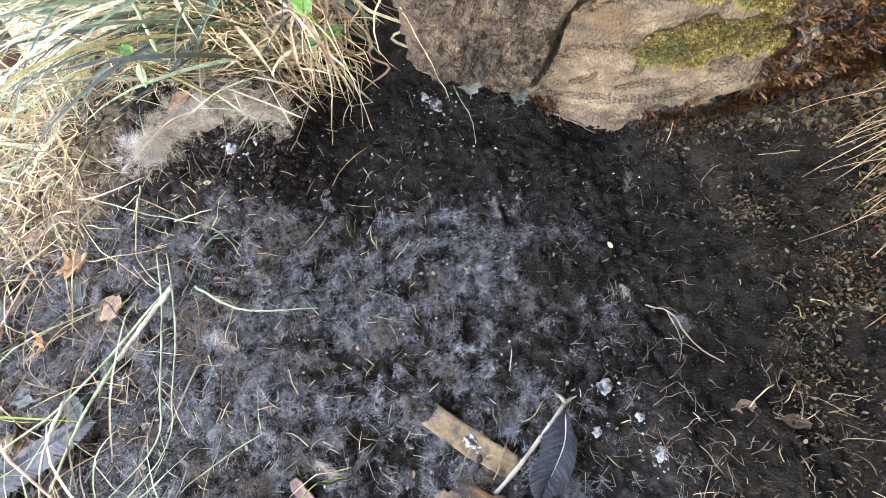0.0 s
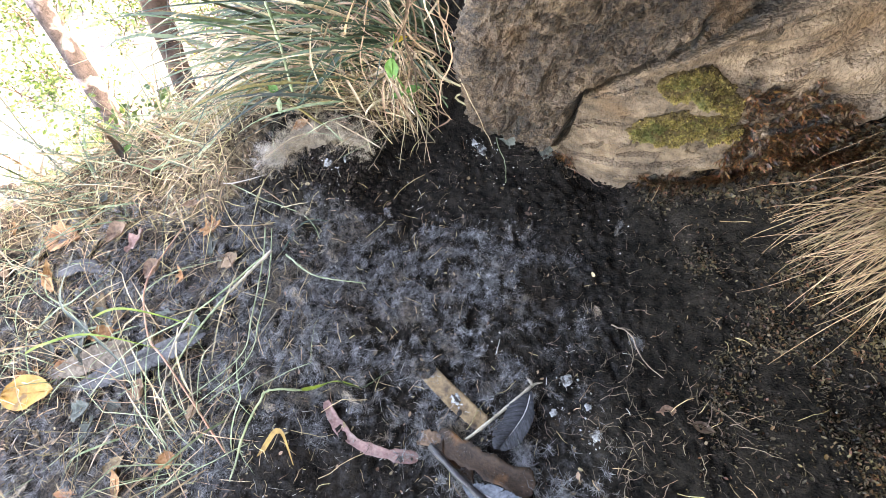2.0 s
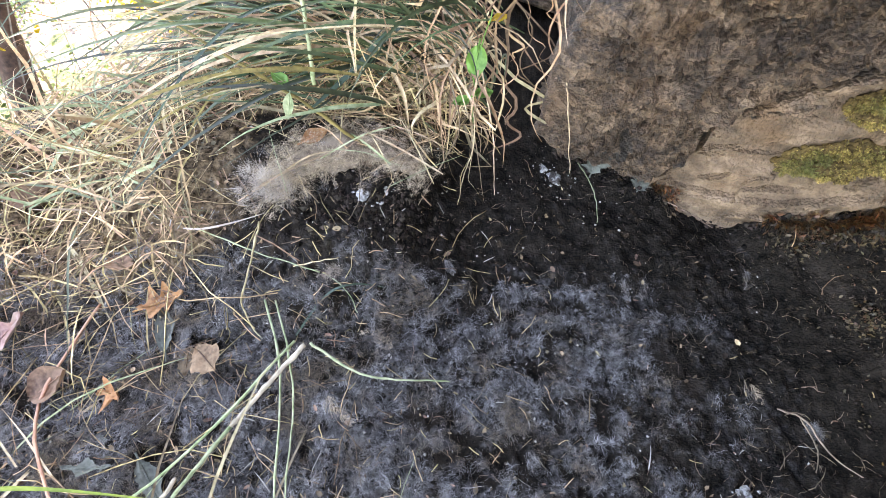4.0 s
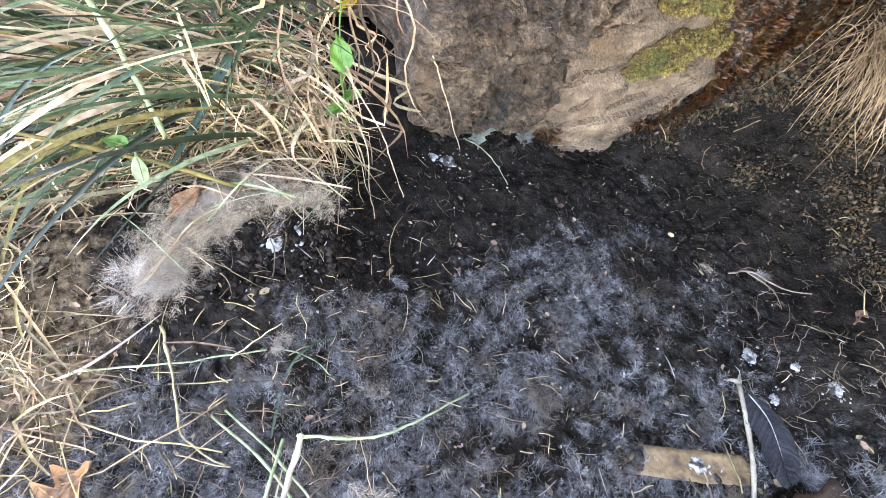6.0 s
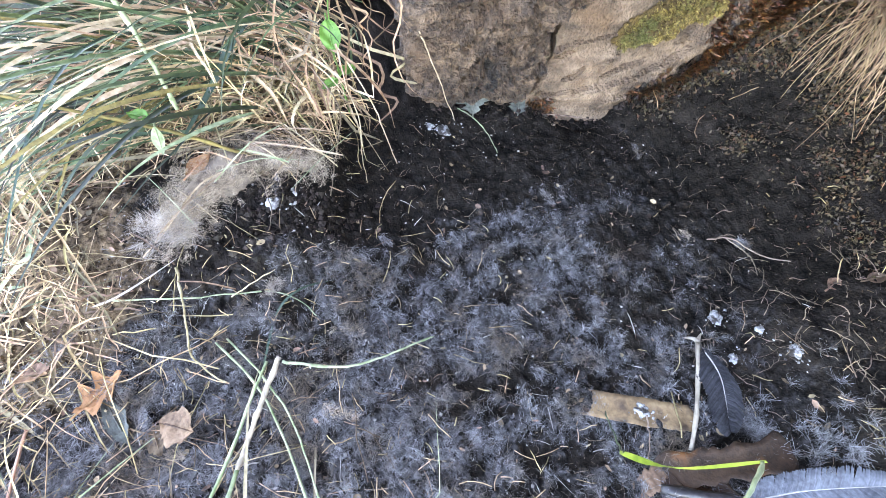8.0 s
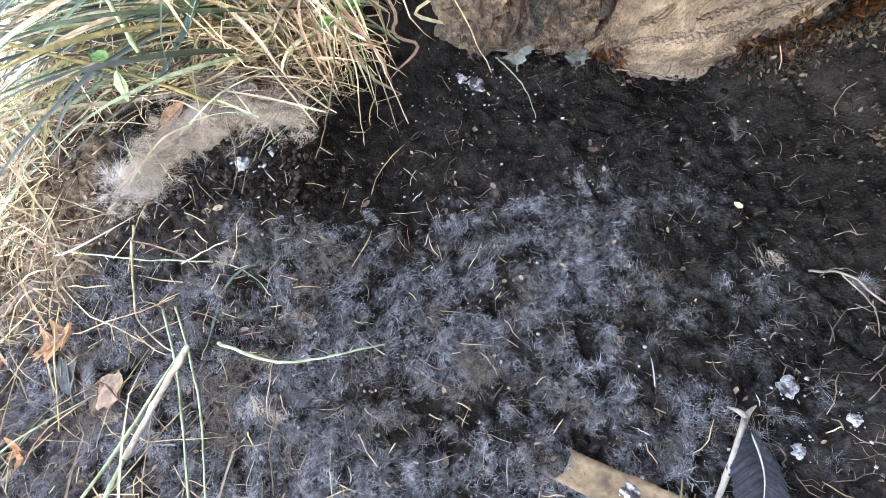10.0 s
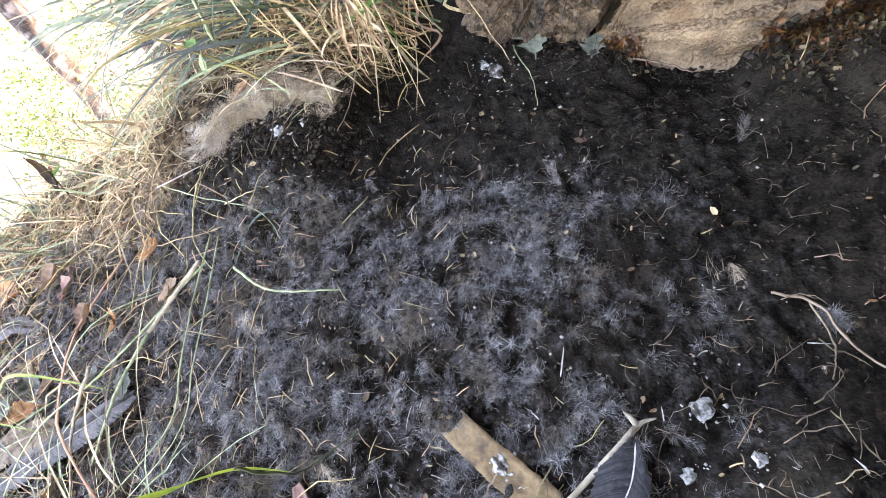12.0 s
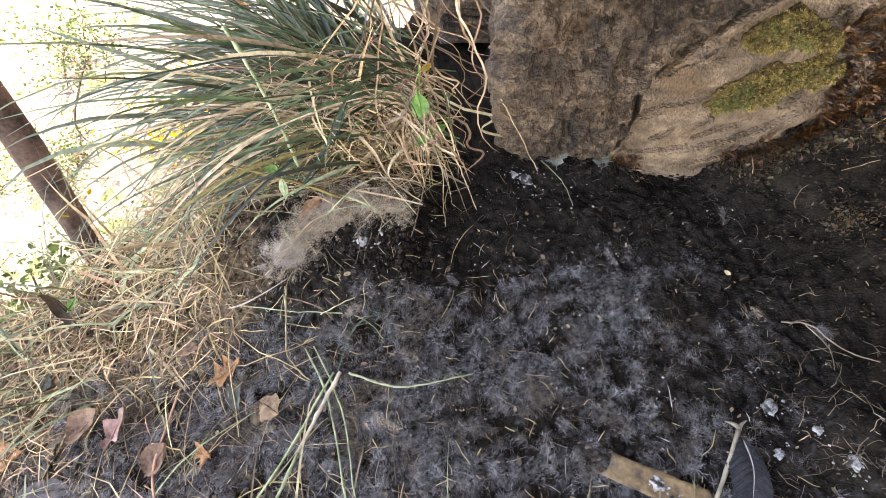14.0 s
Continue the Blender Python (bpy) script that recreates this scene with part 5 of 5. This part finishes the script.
# ---- grey flight feather in the litter ----
def build_feather(points, width, label, vane_mat=FEATHER):
    pts = [p + Vector((0, 0, 0.006)) for p in bend(points, 30)]
    top = holder("flight_feather", tuple(pts[0]), label, "feather")
    vane, r = Shape(), random.Random(int(width * 1e5) + len(label))
    across = (pts[-1] - pts[0]).cross(Vector((0, 0, 1))).normalized()
    along = (pts[-1] - pts[0]).normalized()
    for side, share in ((-1, 0.4), (1, 0.6)):
        split = 0.0
        for i in range(170):
            t = i / 169
            q = t * 29
            k = min(int(q), 28)
            p = pts[k].lerp(pts[k + 1], q - k)
            if r.random() < 0.04:
                split = r.gauss(0, 0.1)
            w = width * share * min(1, 0.12 + 4 * t) * min(1, 0.25 + 2.6 * (1 - t)) * r.uniform(0.93, 1.03)
            way = (across * side + along * (0.75 + split + r.gauss(0, 0.05))).normalized()
            wave = Vector((0, 0, 0.0009 * noise.noise((t * 6, side, width * 90))))
            vane.ribbon([p, p + way * w * 0.5 + Vector((0, 0, 0.002)) + wave, p + way * w + Vector((0, 0, 0.0008)) + wave * 2 + along * w * 0.1], [0.0012, 0.0014, 0.0009], (r.gauss(0, 0.12), r.gauss(0, 0.12), 1))
    tagged(part("vane", vane, vane_mat, top), kind="stuff")
    part("shaft", Shape().tube(pts, [0.0007 * (1 - 0.8 * i / 29) for i in range(30)], 6), SHAFT, top, "pale shaft")
    fluff = Shape()
    for i in range(5):
        hairs(fluff, pts[1 + i], 16, 0.012, r)
    part("afterfeather", fluff, DOWN, top, "loose downy base")


build_feather([(-0.365, 0.078, 0.018), (-0.305, 0.112, 0.021), (-0.236, 0.153, 0.018)], 0.03, "long grey flight feather lying in the straw")
build_feather([(0.104, 0.137, 0.002), (0.099, 0.115, 0.005), (0.081, 0.086, 0.004)], 0.03, "dark slate feather with a pale shaft beside bark", DARK_FEATHER)
build_feather([(0.052, 0.052, 0.004), (0.1, 0.038, 0.004), (0.165, 0.01, 0.004)], 0.034, "pale blue-grey flight feather lying under the bark", BLUE_FEATHER)
build_feather([(-0.40, 0.088, 0.018), (-0.36, 0.112, 0.02), (-0.315, 0.13, 0.016)], 0.034, "tan-grey body feather with a downy base", PELT)
build_feather([(-0.46, 0.20, 0.016), (-0.43, 0.215, 0.018), (-0.40, 0.212, 0.014)], 0.02, "small blue-grey feather in the rim litter")

# ---- loose down caught round the bark and the dark stick ----
def build_bark_down():
    r = random.Random(77)
    s = Shape()
    for i in range(200):
        x, y = r.gauss(0.085, 0.05), r.gauss(0.06, 0.042)
        if nz(x, y, 3, 45) < -0.12:
            continue
        p = Vector((x, y, ground_height(x, y) + r.uniform(0.001, 0.006)))
        for k in range(r.randrange(1, 4)):
            hairs(s, p + Vector((r.gauss(0, 0.004), r.gauss(0, 0.004), 0)), r.randrange(12, 30), r.uniform(0.005, 0.013), r, width=0.0003, flat=0.9)
    thing("down_tufts", s, DOWN, "loose grey down tufts caught round the bark", "down", kind="stuff")


build_bark_down()

# ---- single stems and blades that stand out ----
stem("wild_grass", [(-0.17, 0.241, 0.05), (-0.229, 0.166, 0.055), (-0.30, 0.118, 0.045), (-0.36, 0.05, 0.012)], 0.0012, STEM, "pale-green grass stem leaning over the litter")
stem("wild_grass", [(-0.161, 0.236, 0.062), (-0.179, 0.214, 0.059), (-0.198, 0.19, 0.055)], 0.0021, BLEACHED, "whitish cut straw stem lying above the litter", taper=0.9)
stem("wild_grass", [(-0.198, 0.19, 0.055), (-0.225, 0.155, 0.045), (-0.262, 0.105, 0.02)], 0.0016, STEM, "green lower part of a cut grass stem", taper=0.9)
stem("wild_grass", [(-0.214, 0.163, 0.075), (-0.239, 0.122, 0.055), (-0.249, 0.045, 0.02)], 0.0016, BLEACHED, "cut pale stem with a blunt end")
stem("wild_grass", [(-0.165, 0.02, 0.012), (-0.1, 0.066, 0.12), (-0.058, 0.09, 0.182), (-0.046, 0.0955, 0.194), (-0.03, 0.0985, 0.186)], 0.0012, STEM, "pale-green jointed grass stem arching over the nest", taper=0.7)
long_blade("wild_grass", [(-0.03, 0.0985, 0.187), (-0.038, 0.104, 0.152), (-0.037, 0.113, 0.119), (-0.028, 0.113, 0.095)], 0.0028, LIME, "bright green blade hanging from a grass joint")
stem("wild_grass", [(-0.037, 0.113, 0.119), (-0.027, 0.113, 0.094), (-0.02, 0.122, 0.082), (-0.014, 0.131, 0.071)], 0.0008, GREEN, "dark thin green stem tip")
stem("wild_weed", [(-0.312, 0.272, 0.02), (-0.324, 0.202, 0.028), (-0.282, 0.142, 0.045), (-0.234, 0.111, 0.055), (-0.173, 0.045, 0.02)], 0.0014, PINK_STEM, "curved pinkish-brown weed stem", category="stem", taper=0.8)
long_blade("wild_grass", [(-0.40, 0.22, 0.06), (-0.359, 0.159, 0.085), (-0.325, 0.136, 0.08), (-0.278, 0.101, 0.055), (-0.272, 0.046, 0.014)], 0.003, GREEN, "dark green grass blade arching to the ground")
stem("wild_grass", [(-0.198, 0.275, 0.03), (-0.178, 0.225, 0.045), (-0.173, 0.175, 0.045), (-0.18, 0.129, 0.035), (-0.261, 0.066, 0.014)], 0.0011, STEM, "thin green stem bent over the litter")
stem("wild_grass", [(-0.192, 0.275, 0.028), (-0.171, 0.222, 0.04), (-0.167, 0.175, 0.04), (-0.176, 0.125, 0.03), (-0.25, 0.06, 0.013)], 0.0009, STEM, "thin green stem bent over the litter")
long_blade("wild_grass", [(-0.40, 0.105, 0.06), (-0.353, 0.114, 0.085), (-0.301, 0.128, 0.09), (-0.219, 0.123, 0.085)], 0.0026, LIME, "yellow-green grass blade tip")
long_blade("wild_grass", [(-0.35, 0.15, 0.05), (-0.308, 0.158, 0.07), (-0.268, 0.158, 0.072), (-0.201, 0.15, 0.06)], 0.0024, LIME, "yellow-green grass blade tip")
long_blade("dry_straw", [(-0.146, 0.038, 0.011), (-0.126, 0.066, 0.03), (-0.119, 0.071, 0.033), (-0.113, 0.066, 0.03), (-0.103, 0.036, 0.008)], 0.005, YELLOW_BLADE, "folded yellow dry grass blade")
long_blade("wild_grass", [(-0.13, 0.50, 0.08), (-0.19, 0.44, 0.135), (-0.235, 0.385, 0.13), (-0.29, 0.325, 0.075)], 0.0024, DARK_GREEN, "long dark green blade hanging over the rim")
long_blade("wild_grass", [(-0.06, 0.50, 0.06), (-0.102, 0.46, 0.114), (-0.147, 0.427, 0.09), (-0.184, 0.396, 0.072)], 0.006, DARK_GREEN, "broad dark green sedge blade arching to the feathers")
stem("wild_grass", [(-0.185, 0.475, 0.19), (-0.174, 0.443, 0.15), (-0.168, 0.405, 0.10)], 0.0024, STEM, "pale green upright stem leaning out of the tussock", taper=0.8)
stem("dry_straw", [(0.012, 0.425, 0.095), (0.024, 0.418, 0.06), (0.04, 0.407, 0.008)], 0.0009, STRAW, "single pale straw leaning on the rock")
thing("dry_straw", Shape().tube(bend([(0.105, 0.143, 0.007), (0.085, 0.122, 0.01), (0.066, 0.103, 0.011), (0.05, 0.088, 0.009)], 12), [0.0017, 0.0016, 0.0014, 0.0015, 0.0017, 0.0014, 0.0013, 0.0015, 0.0016, 0.0013, 0.0014, 0.0016], 7).tube(bend([(0.105, 0.143, 0.007), (0.103, 0.146, 0.008), (0.099, 0.15, 0.005)], 6), [0.0016, 0.0018, 0.0017, 0.0013, 0.0009, 0.0004], 6).tube(bend([(0.104, 0.142, 0.007), (0.108, 0.145, 0.007), (0.114, 0.147, 0.004)], 6), [0.0015, 0.0016, 0.0013, 0.001, 0.0007, 0.0004], 6), BLEACHED, "thick pale dry stem with a forked end on dark soil", "straw")
thing("twig", Shape().tube(bend([(0.018, 0.079, 0.009), (0.045, 0.06, 0.012), (0.075, 0.04, 0.01), (0.1, 0.018, 0.008)], 14), [0.0028 + 0.0004 * (k % 3) for k in range(14)], 8), WET_STICK, "dark wet stick lying beside the bark", "twig")
stem("dry_straw", [(0.036, 0.118, 0.012), (0.03, 0.108, 0.012), (0.022, 0.094, 0.006)], 0.0008, TWIG, "thin brown stalk leaning from the tan leaf", category="stem")
stem("twig", [(0.174, 0.208, 0.004), (0.191, 0.2, 0.007), (0.202, 0.176, 0.008), (0.23, 0.153, 0.012)], 0.0012, TWIG, "thin forked grey-brown twig on the soil", category="twig")
stem("twig", [(0.188, 0.203, 0.006), (0.193, 0.18, 0.007), (0.19, 0.165, 0.003)], 0.0008, TWIG, "short grey-brown twig on the soil", category="twig")
stem("twig", [(0.196, 0.182, 0.003), (0.214, 0.203, 0.006), (0.223, 0.214, 0.006)], 0.0006, STRAW, "short pale rootlet on the soil", category="twig")
stem("wild_grass", [(-0.164, 0.245, 0.03), (-0.132, 0.226, 0.03), (-0.105, 0.222, 0.028), (-0.07, 0.222, 0.024)], 0.0014, STEM, "green bent stem lying towards the nest hollow")
long_blade("wild_grass", [(-0.177, 0.253, 0.018), (-0.157, 0.278, 0.032), (-0.138, 0.286, 0.035), (-0.115, 0.287, 0.027)], 0.0016, DARK_GREEN, "narrow green blade curving over soil")
stem("dry_straw", [(-0.18, 0.296, 0.04), (-0.149, 0.303, 0.042), (-0.105, 0.312, 0.034)], 0.0006, STRAW, "thin straw lying across the rim")
stem("dry_straw", [(-0.245, 0.318, 0.05), (-0.2, 0.302, 0.045), (-0.152, 0.29, 0.034), (-0.135, 0.27, 0.02)], 0.0008, STEM, "thin bent green-yellow straw over the rim")
long_blade("dry_straw", [(-0.255, 0.318, 0.05), (-0.24, 0.316, 0.054), (-0.22, 0.322, 0.054), (-0.2, 0.333, 0.05)], 0.0014, PUFF_DOWN, "bleached white dry blade below the down puff")
stem("dry_straw", [(-0.205, 0.325, 0.05), (-0.207, 0.298, 0.046), (-0.213, 0.27, 0.03), (-0.2, 0.25, 0.014)], 0.0011, STRAW, "pale straw hanging over the rim")
stem("dry_straw", [(-0.14, 0.384, 0.06), (-0.137, 0.35, 0.052), (-0.15, 0.325, 0.045), (-0.19, 0.312, 0.043)], 0.0006, TWIG, "dark thin wiry stem over the rim", category="twig")
stem("creeper", [(-0.138, 0.388, 0.06), (-0.165, 0.397, 0.08), (-0.19, 0.405, 0.095), (-0.24, 0.42, 0.12), (-0.30, 0.45, 0.14)], 0.0019, OLIVE_TWIG, "olive-brown twig reaching over the feathers", category="twig", taper=0.6)
stem("creeper", [(-0.048, 0.44, 0.02), (-0.052, 0.435, 0.06), (-0.056, 0.43, 0.1), (-0.05, 0.44, 0.14)], 0.0011, FRESH, "thin green creeper stem in the dry grass", category="twig", taper=0.6)
stem("dry_straw", [(0.275, 0.08, 0.032), (0.30, 0.085, 0.045), (0.35, 0.094, 0.056)], 0.0006, STRAW, "thin grey straw on the bank")
stem("dry_straw", [(0.33, 0.088, 0.054), (0.322, 0.072, 0.056), (0.328, 0.058, 0.054), (0.334, 0.072, 0.056), (0.331, 0.088, 0.054)], 0.0006, STEM, "thin looped grass stem on the bank")
stem("dry_straw", [(0.045, 0.412, 0.016), (0.05, 0.395, 0.02), (0.058, 0.38, 0.012), (0.06, 0.36, 0.004)], 0.0008, STEM, "bent pale-green straw below the rock")

for k, (hx, hy) in enumerate(((-0.045, 0.44), (-0.058, 0.435), (-0.07, 0.44))):
    stem("dry_straw", [(hx - 0.01, hy + 0.015, 0.1 - 0.008 * k), (hx + 0.006, hy - 0.03, 0.062), (hx + 0.012 - 0.012 * k, hy - 0.045 - 0.008 * k, 0.034), (hx + 0.016 - 0.02 * k, hy - 0.06 - 0.012 * k, 0.008 + 0.01 * k)], 0.0009, STRAW, "long pale straw hanging from the tussock onto the soil")

stem("twig", [(0.117, 0.387, 0.004), (0.138, 0.376, 0.005), (0.160, 0.356, 0.008)], 0.0012, ROOT, "pale root running along the foot of the rock", category="root")

# bare twigs that stand out over the slope
stem("twig", [(-0.40, 0.64, 0.1), (-0.435, 0.589, 0.06), (-0.397, 0.549, 0.03), (-0.326, 0.476, -0.004)], 0.0016, TWIG, "bare dark twig bending over the outer rim", category="twig", taper=0.6)
stem("twig", [(-0.16, 0.466, 0.10), (-0.181, 0.466, 0.12), (-0.239, 0.471, 0.13), (-0.329, 0.487, 0.12)], 0.0011, TWIG, "thin bare twig reaching out from the sedge", category="twig", taper=0.4)
stem("twig", [(-0.16, 0.497, 0.09), (-0.202, 0.506, 0.13), (-0.279, 0.522, 0.13), (-0.40, 0.56, 0.12)], 0.0012, TWIG, "slender bare twig above the slope", category="twig", taper=0.4)

# fresh green leaves of a creeper in the dry grass
leaf("green_leaf", (-0.056, 0.433, 0.118), 262, 0.023, 0.014, FRESH, "fresh green heart-shaped creeper leaf", pitch=55, category="leaf", group="creeper leaves", cup=0.3, curl=0.15, seed=31, point=0.8)
leaf("green_leaf", (-0.05, 0.44, 0.132), 10, 0.013, 0.007, AUTUMN, "small yellow-green creeper leaf", pitch=-10, category="leaf", group="creeper leaves", cup=0.3, curl=0.2, seed=32)
leaf("green_leaf", (-0.053, 0.432, 0.07), 20, 0.016, 0.011, FRESH, "small green creeper leaf in dry grass", pitch=5, category="leaf", group="creeper leaves", cup=0.3, curl=0.2, seed=33)
leaf("green_leaf", (-0.056, 0.43, 0.068), 200, 0.015, 0.01, FRESH, "small green creeper leaf in dry grass", pitch=5, category="leaf", group="creeper leaves", cup=0.3, curl=0.2, seed=34)
leaf("green_leaf", (-0.185, 0.404, 0.1), 150, 0.014, 0.009, FRESH, "rounded green leaf on a twig", pitch=-10, category="leaf", group="creeper leaves", cup=0.4, curl=0.2, seed=35)
leaf("green_leaf", (-0.185, 0.402, 0.095), 260, 0.018, 0.007, STEM, "folded pale-green leaf hanging from a twig", pitch=50, category="leaf", group="creeper leaves", cup=0.5, curl=0.2, seed=36)
leaf("fallen_leaf", (-0.40, 0.345, 0.045), 80, 0.04, 0.013, BARK_STRIP, "curled dark brown leaf standing in rim grass", pitch=-60, category="leaf", cup=0.8, curl=0.8, seed=37)
leaf("green_leaf", (-0.395, 0.35, 0.06), 60, 0.012, 0.008, FRESH, "small green leaf on the rim", category="leaf", cup=0.3, curl=0.2, seed=38)


# ---- outside: trees, shrubs and leaves on the sunlit slope ----
def build_tree(base, way, radius, long, label, leaf_mat, seed, leaves=160, bark=BARK):
    r = random.Random(seed)
    way = Vector(way).normalized()
    top = holder("slope_tree", base, label, "tree", "trees on the slope")
    pts = [Vector(base) - way * 0.6 + way * (long + 0.6) * i / 23 + Vector((nz(i * 0.13, seed, 0, 1), nz(i * 0.13, seed, 5, 1), 0)) * radius * 0.5 for i in range(24)]
    trunk = Shape().tube(pts, [radius * (1.15 - 0.5 * i / 23) * (1 + 0.12 * noise.noise((i * 0.9, seed, 0))) for i in range(24)], 14)
    for k, v in enumerate(trunk.v):
        trunk.v[k] = v + Vector((nz(v.x, v.y, v.z, 30), nz(v.x, v.y, v.z + 9, 30), 0)) * radius * 0.22
    part("trunk", trunk, bark, top)
    ivy = Shape()
    for i in range(34 if leaf_mat is AUTUMN else 20):
        c = r.choice(pts[4:20]) + Vector((r.gauss(0, 1), r.gauss(0, 1), r.gauss(0, 0.8))).normalized() * radius * r.uniform(1.1, 2.2)
        ivy.flake(c, r.uniform(0.008, 0.016), Euler((r.uniform(0, 6), r.uniform(0, 6), r.uniform(0, 6))).to_matrix())
    tagged(part("trunk_leaves", ivy, leaf_mat, top, "scattered small leaves along the trunk"), kind="stuff")
    made = 0
    while made < 7:
        c = pts[r.randrange(15, 22)]
        limb = grow(tuple(c), r.uniform(0, 360), r.uniform(15, 60), r.uniform(0.18, 0.42), r.uniform(0, 40), r, 8, 0.15)
        if any(p.x > -0.7 for p in limb):
            continue
        made += 1
        wood = part("limb", Shape().tube(limb, [radius * 0.12 * (1 - 0.1 * k) for k in range(8)], 6), BARK, top)
        crown = Shape()
        for k in range(leaves // 7):
            p = r.choice(limb[2:]) + Vector((r.gauss(0, 0.06), r.gauss(0, 0.06), r.gauss(0, 0.06)))
            crown.flake(p, r.uniform(0.012, 0.024), Euler((r.uniform(0, 6), r.uniform(0, 6), r.uniform(0, 6))).to_matrix())
        part("leaves", crown, leaf_mat, wood, "sparse leaves on a thin limb")


build_tree((-0.875, 0.745, -0.6), (0.05, 0.57, 1.0), 0.03, 2.4, "slender dark-barked leaning tree with a few yellow leaves", AUTUMN, 3)
build_tree((-1.78, 1.17, -1.0), (0.1, 0.3, 1.0), 0.036, 3.2, "pale sunlit leaning tree trunk on the slope", AUTUMN, 5, bark=PALE_BARK)
build_tree((-0.95, 2.6, -1.7), (0.05, 0.1, 0.4), 0.05, 3.4, "thin tree trunk further down the slope", SHRUB, 8)


def build_shrub(x, y, size, label, mat, seed, count=1100):
    r = random.Random(seed)
    z = ground_height(x, y)
    top = holder("slope_shrub", (x, y, z), label, "shrub", "shrubs on the slope")
    for i in range(14):
        twig = grow((x + r.gauss(0, size * 0.2), y + r.gauss(0, size * 0.2), z - 0.02), r.uniform(0, 360), r.uniform(35, 85), size * r.uniform(0.6, 1.2), 40, r, 7, 0.2)
        leaves = Shape()
        branch = part("branch", Shape().tube(twig, [0.006 * (1 - 0.12 * k) for k in range(7)], 5), BARK, top)
        for k in range(count // 14):
            p = r.choice(twig[1:]) + Vector((r.gauss(0, 1), r.gauss(0, 1), r.gauss(0, 1))) * size * 0.09
            leaves.flake(p, r.uniform(0.009, 0.02) * max(1, size / 0.5), Euler((r.uniform(0, 6), r.uniform(0, 6), r.uniform(0, 6))).to_matrix())
        part("leaves", leaves, mat, branch)


for n, (sx, sy, sz, sm) in enumerate(((-1.35, 0.62, 0.32, SHRUB), (-1.0, 0.75, 0.22, SHRUB), (-2.1, 1.0, 0.5, SHRUB), (-1.5, 1.75, 0.4, SHRUB), (-2.4, 2.2, 0.7, SHRUB), (-1.1, 0.25, 0.2, SHRUB), (-3.2, 1.2, 0.8, SHRUB), (-0.9, 1.9, 0.4, SHRUB), (-2.0, 3.4, 0.8, AUTUMN), (-4.9, 2.8, 0.9, SHRUB), (-3.7, 2.3, 0.6, SHRUB), (-4.2, 3.7, 0.7, SHRUB), (-3.1, 3.5, 0.6, SHRUB), (-5.6, 3.9, 1.0, SHRUB), (-6.8, 3.6, 1.0, SHRUB), (-7.6, 5.4, 1.2, SHRUB), (-3.3, 5.0, 0.9, SHRUB), (-5.3, 5.4, 1.0, SHRUB))):
    build_shrub(sx, sy, sz, "sunlit yellow-leaved shrub on the slope" if sm is AUTUMN else "sunlit green shrub on the slope", sm, 200 + n)


def build_slope_grass():
    r = random.Random(91)
    s = Shape()
    for i in range(1500):
        x, y = r.uniform(-1.9, -0.42), r.uniform(0.0, 1.7)
        if outward(x, y) < 0.34:
            continue
        s.blade(grow((x, y, ground_height(x, y)), r.uniform(0, 360), r.uniform(20, 85), r.uniform(0.05, 0.2), r.uniform(20, 90), r, 5, 0.1), r.uniform(0.0015, 0.004))
    thing("slope_grass", s, STRAW_MANY, "dry pale grass on the sunlit slope", "grass", kind="stuff")
    s = Shape()
    for i in range(70):
        x, y = r.gauss(-0.46, 0.05), r.gauss(0.36, 0.1)
        s.blade(grow((x, y, ground_height(x, y)), r.gauss(190, 70), r.uniform(10, 70), r.uniform(0.08, 0.26), r.uniform(20, 70), r, 7, 0.08), r.uniform(0.001, 0.0022))
    thing("rim_sprigs", s, GREEN_MANY, "thin green and yellow sprigs on the outer rim", "grass", kind="stuff")


build_slope_grass()
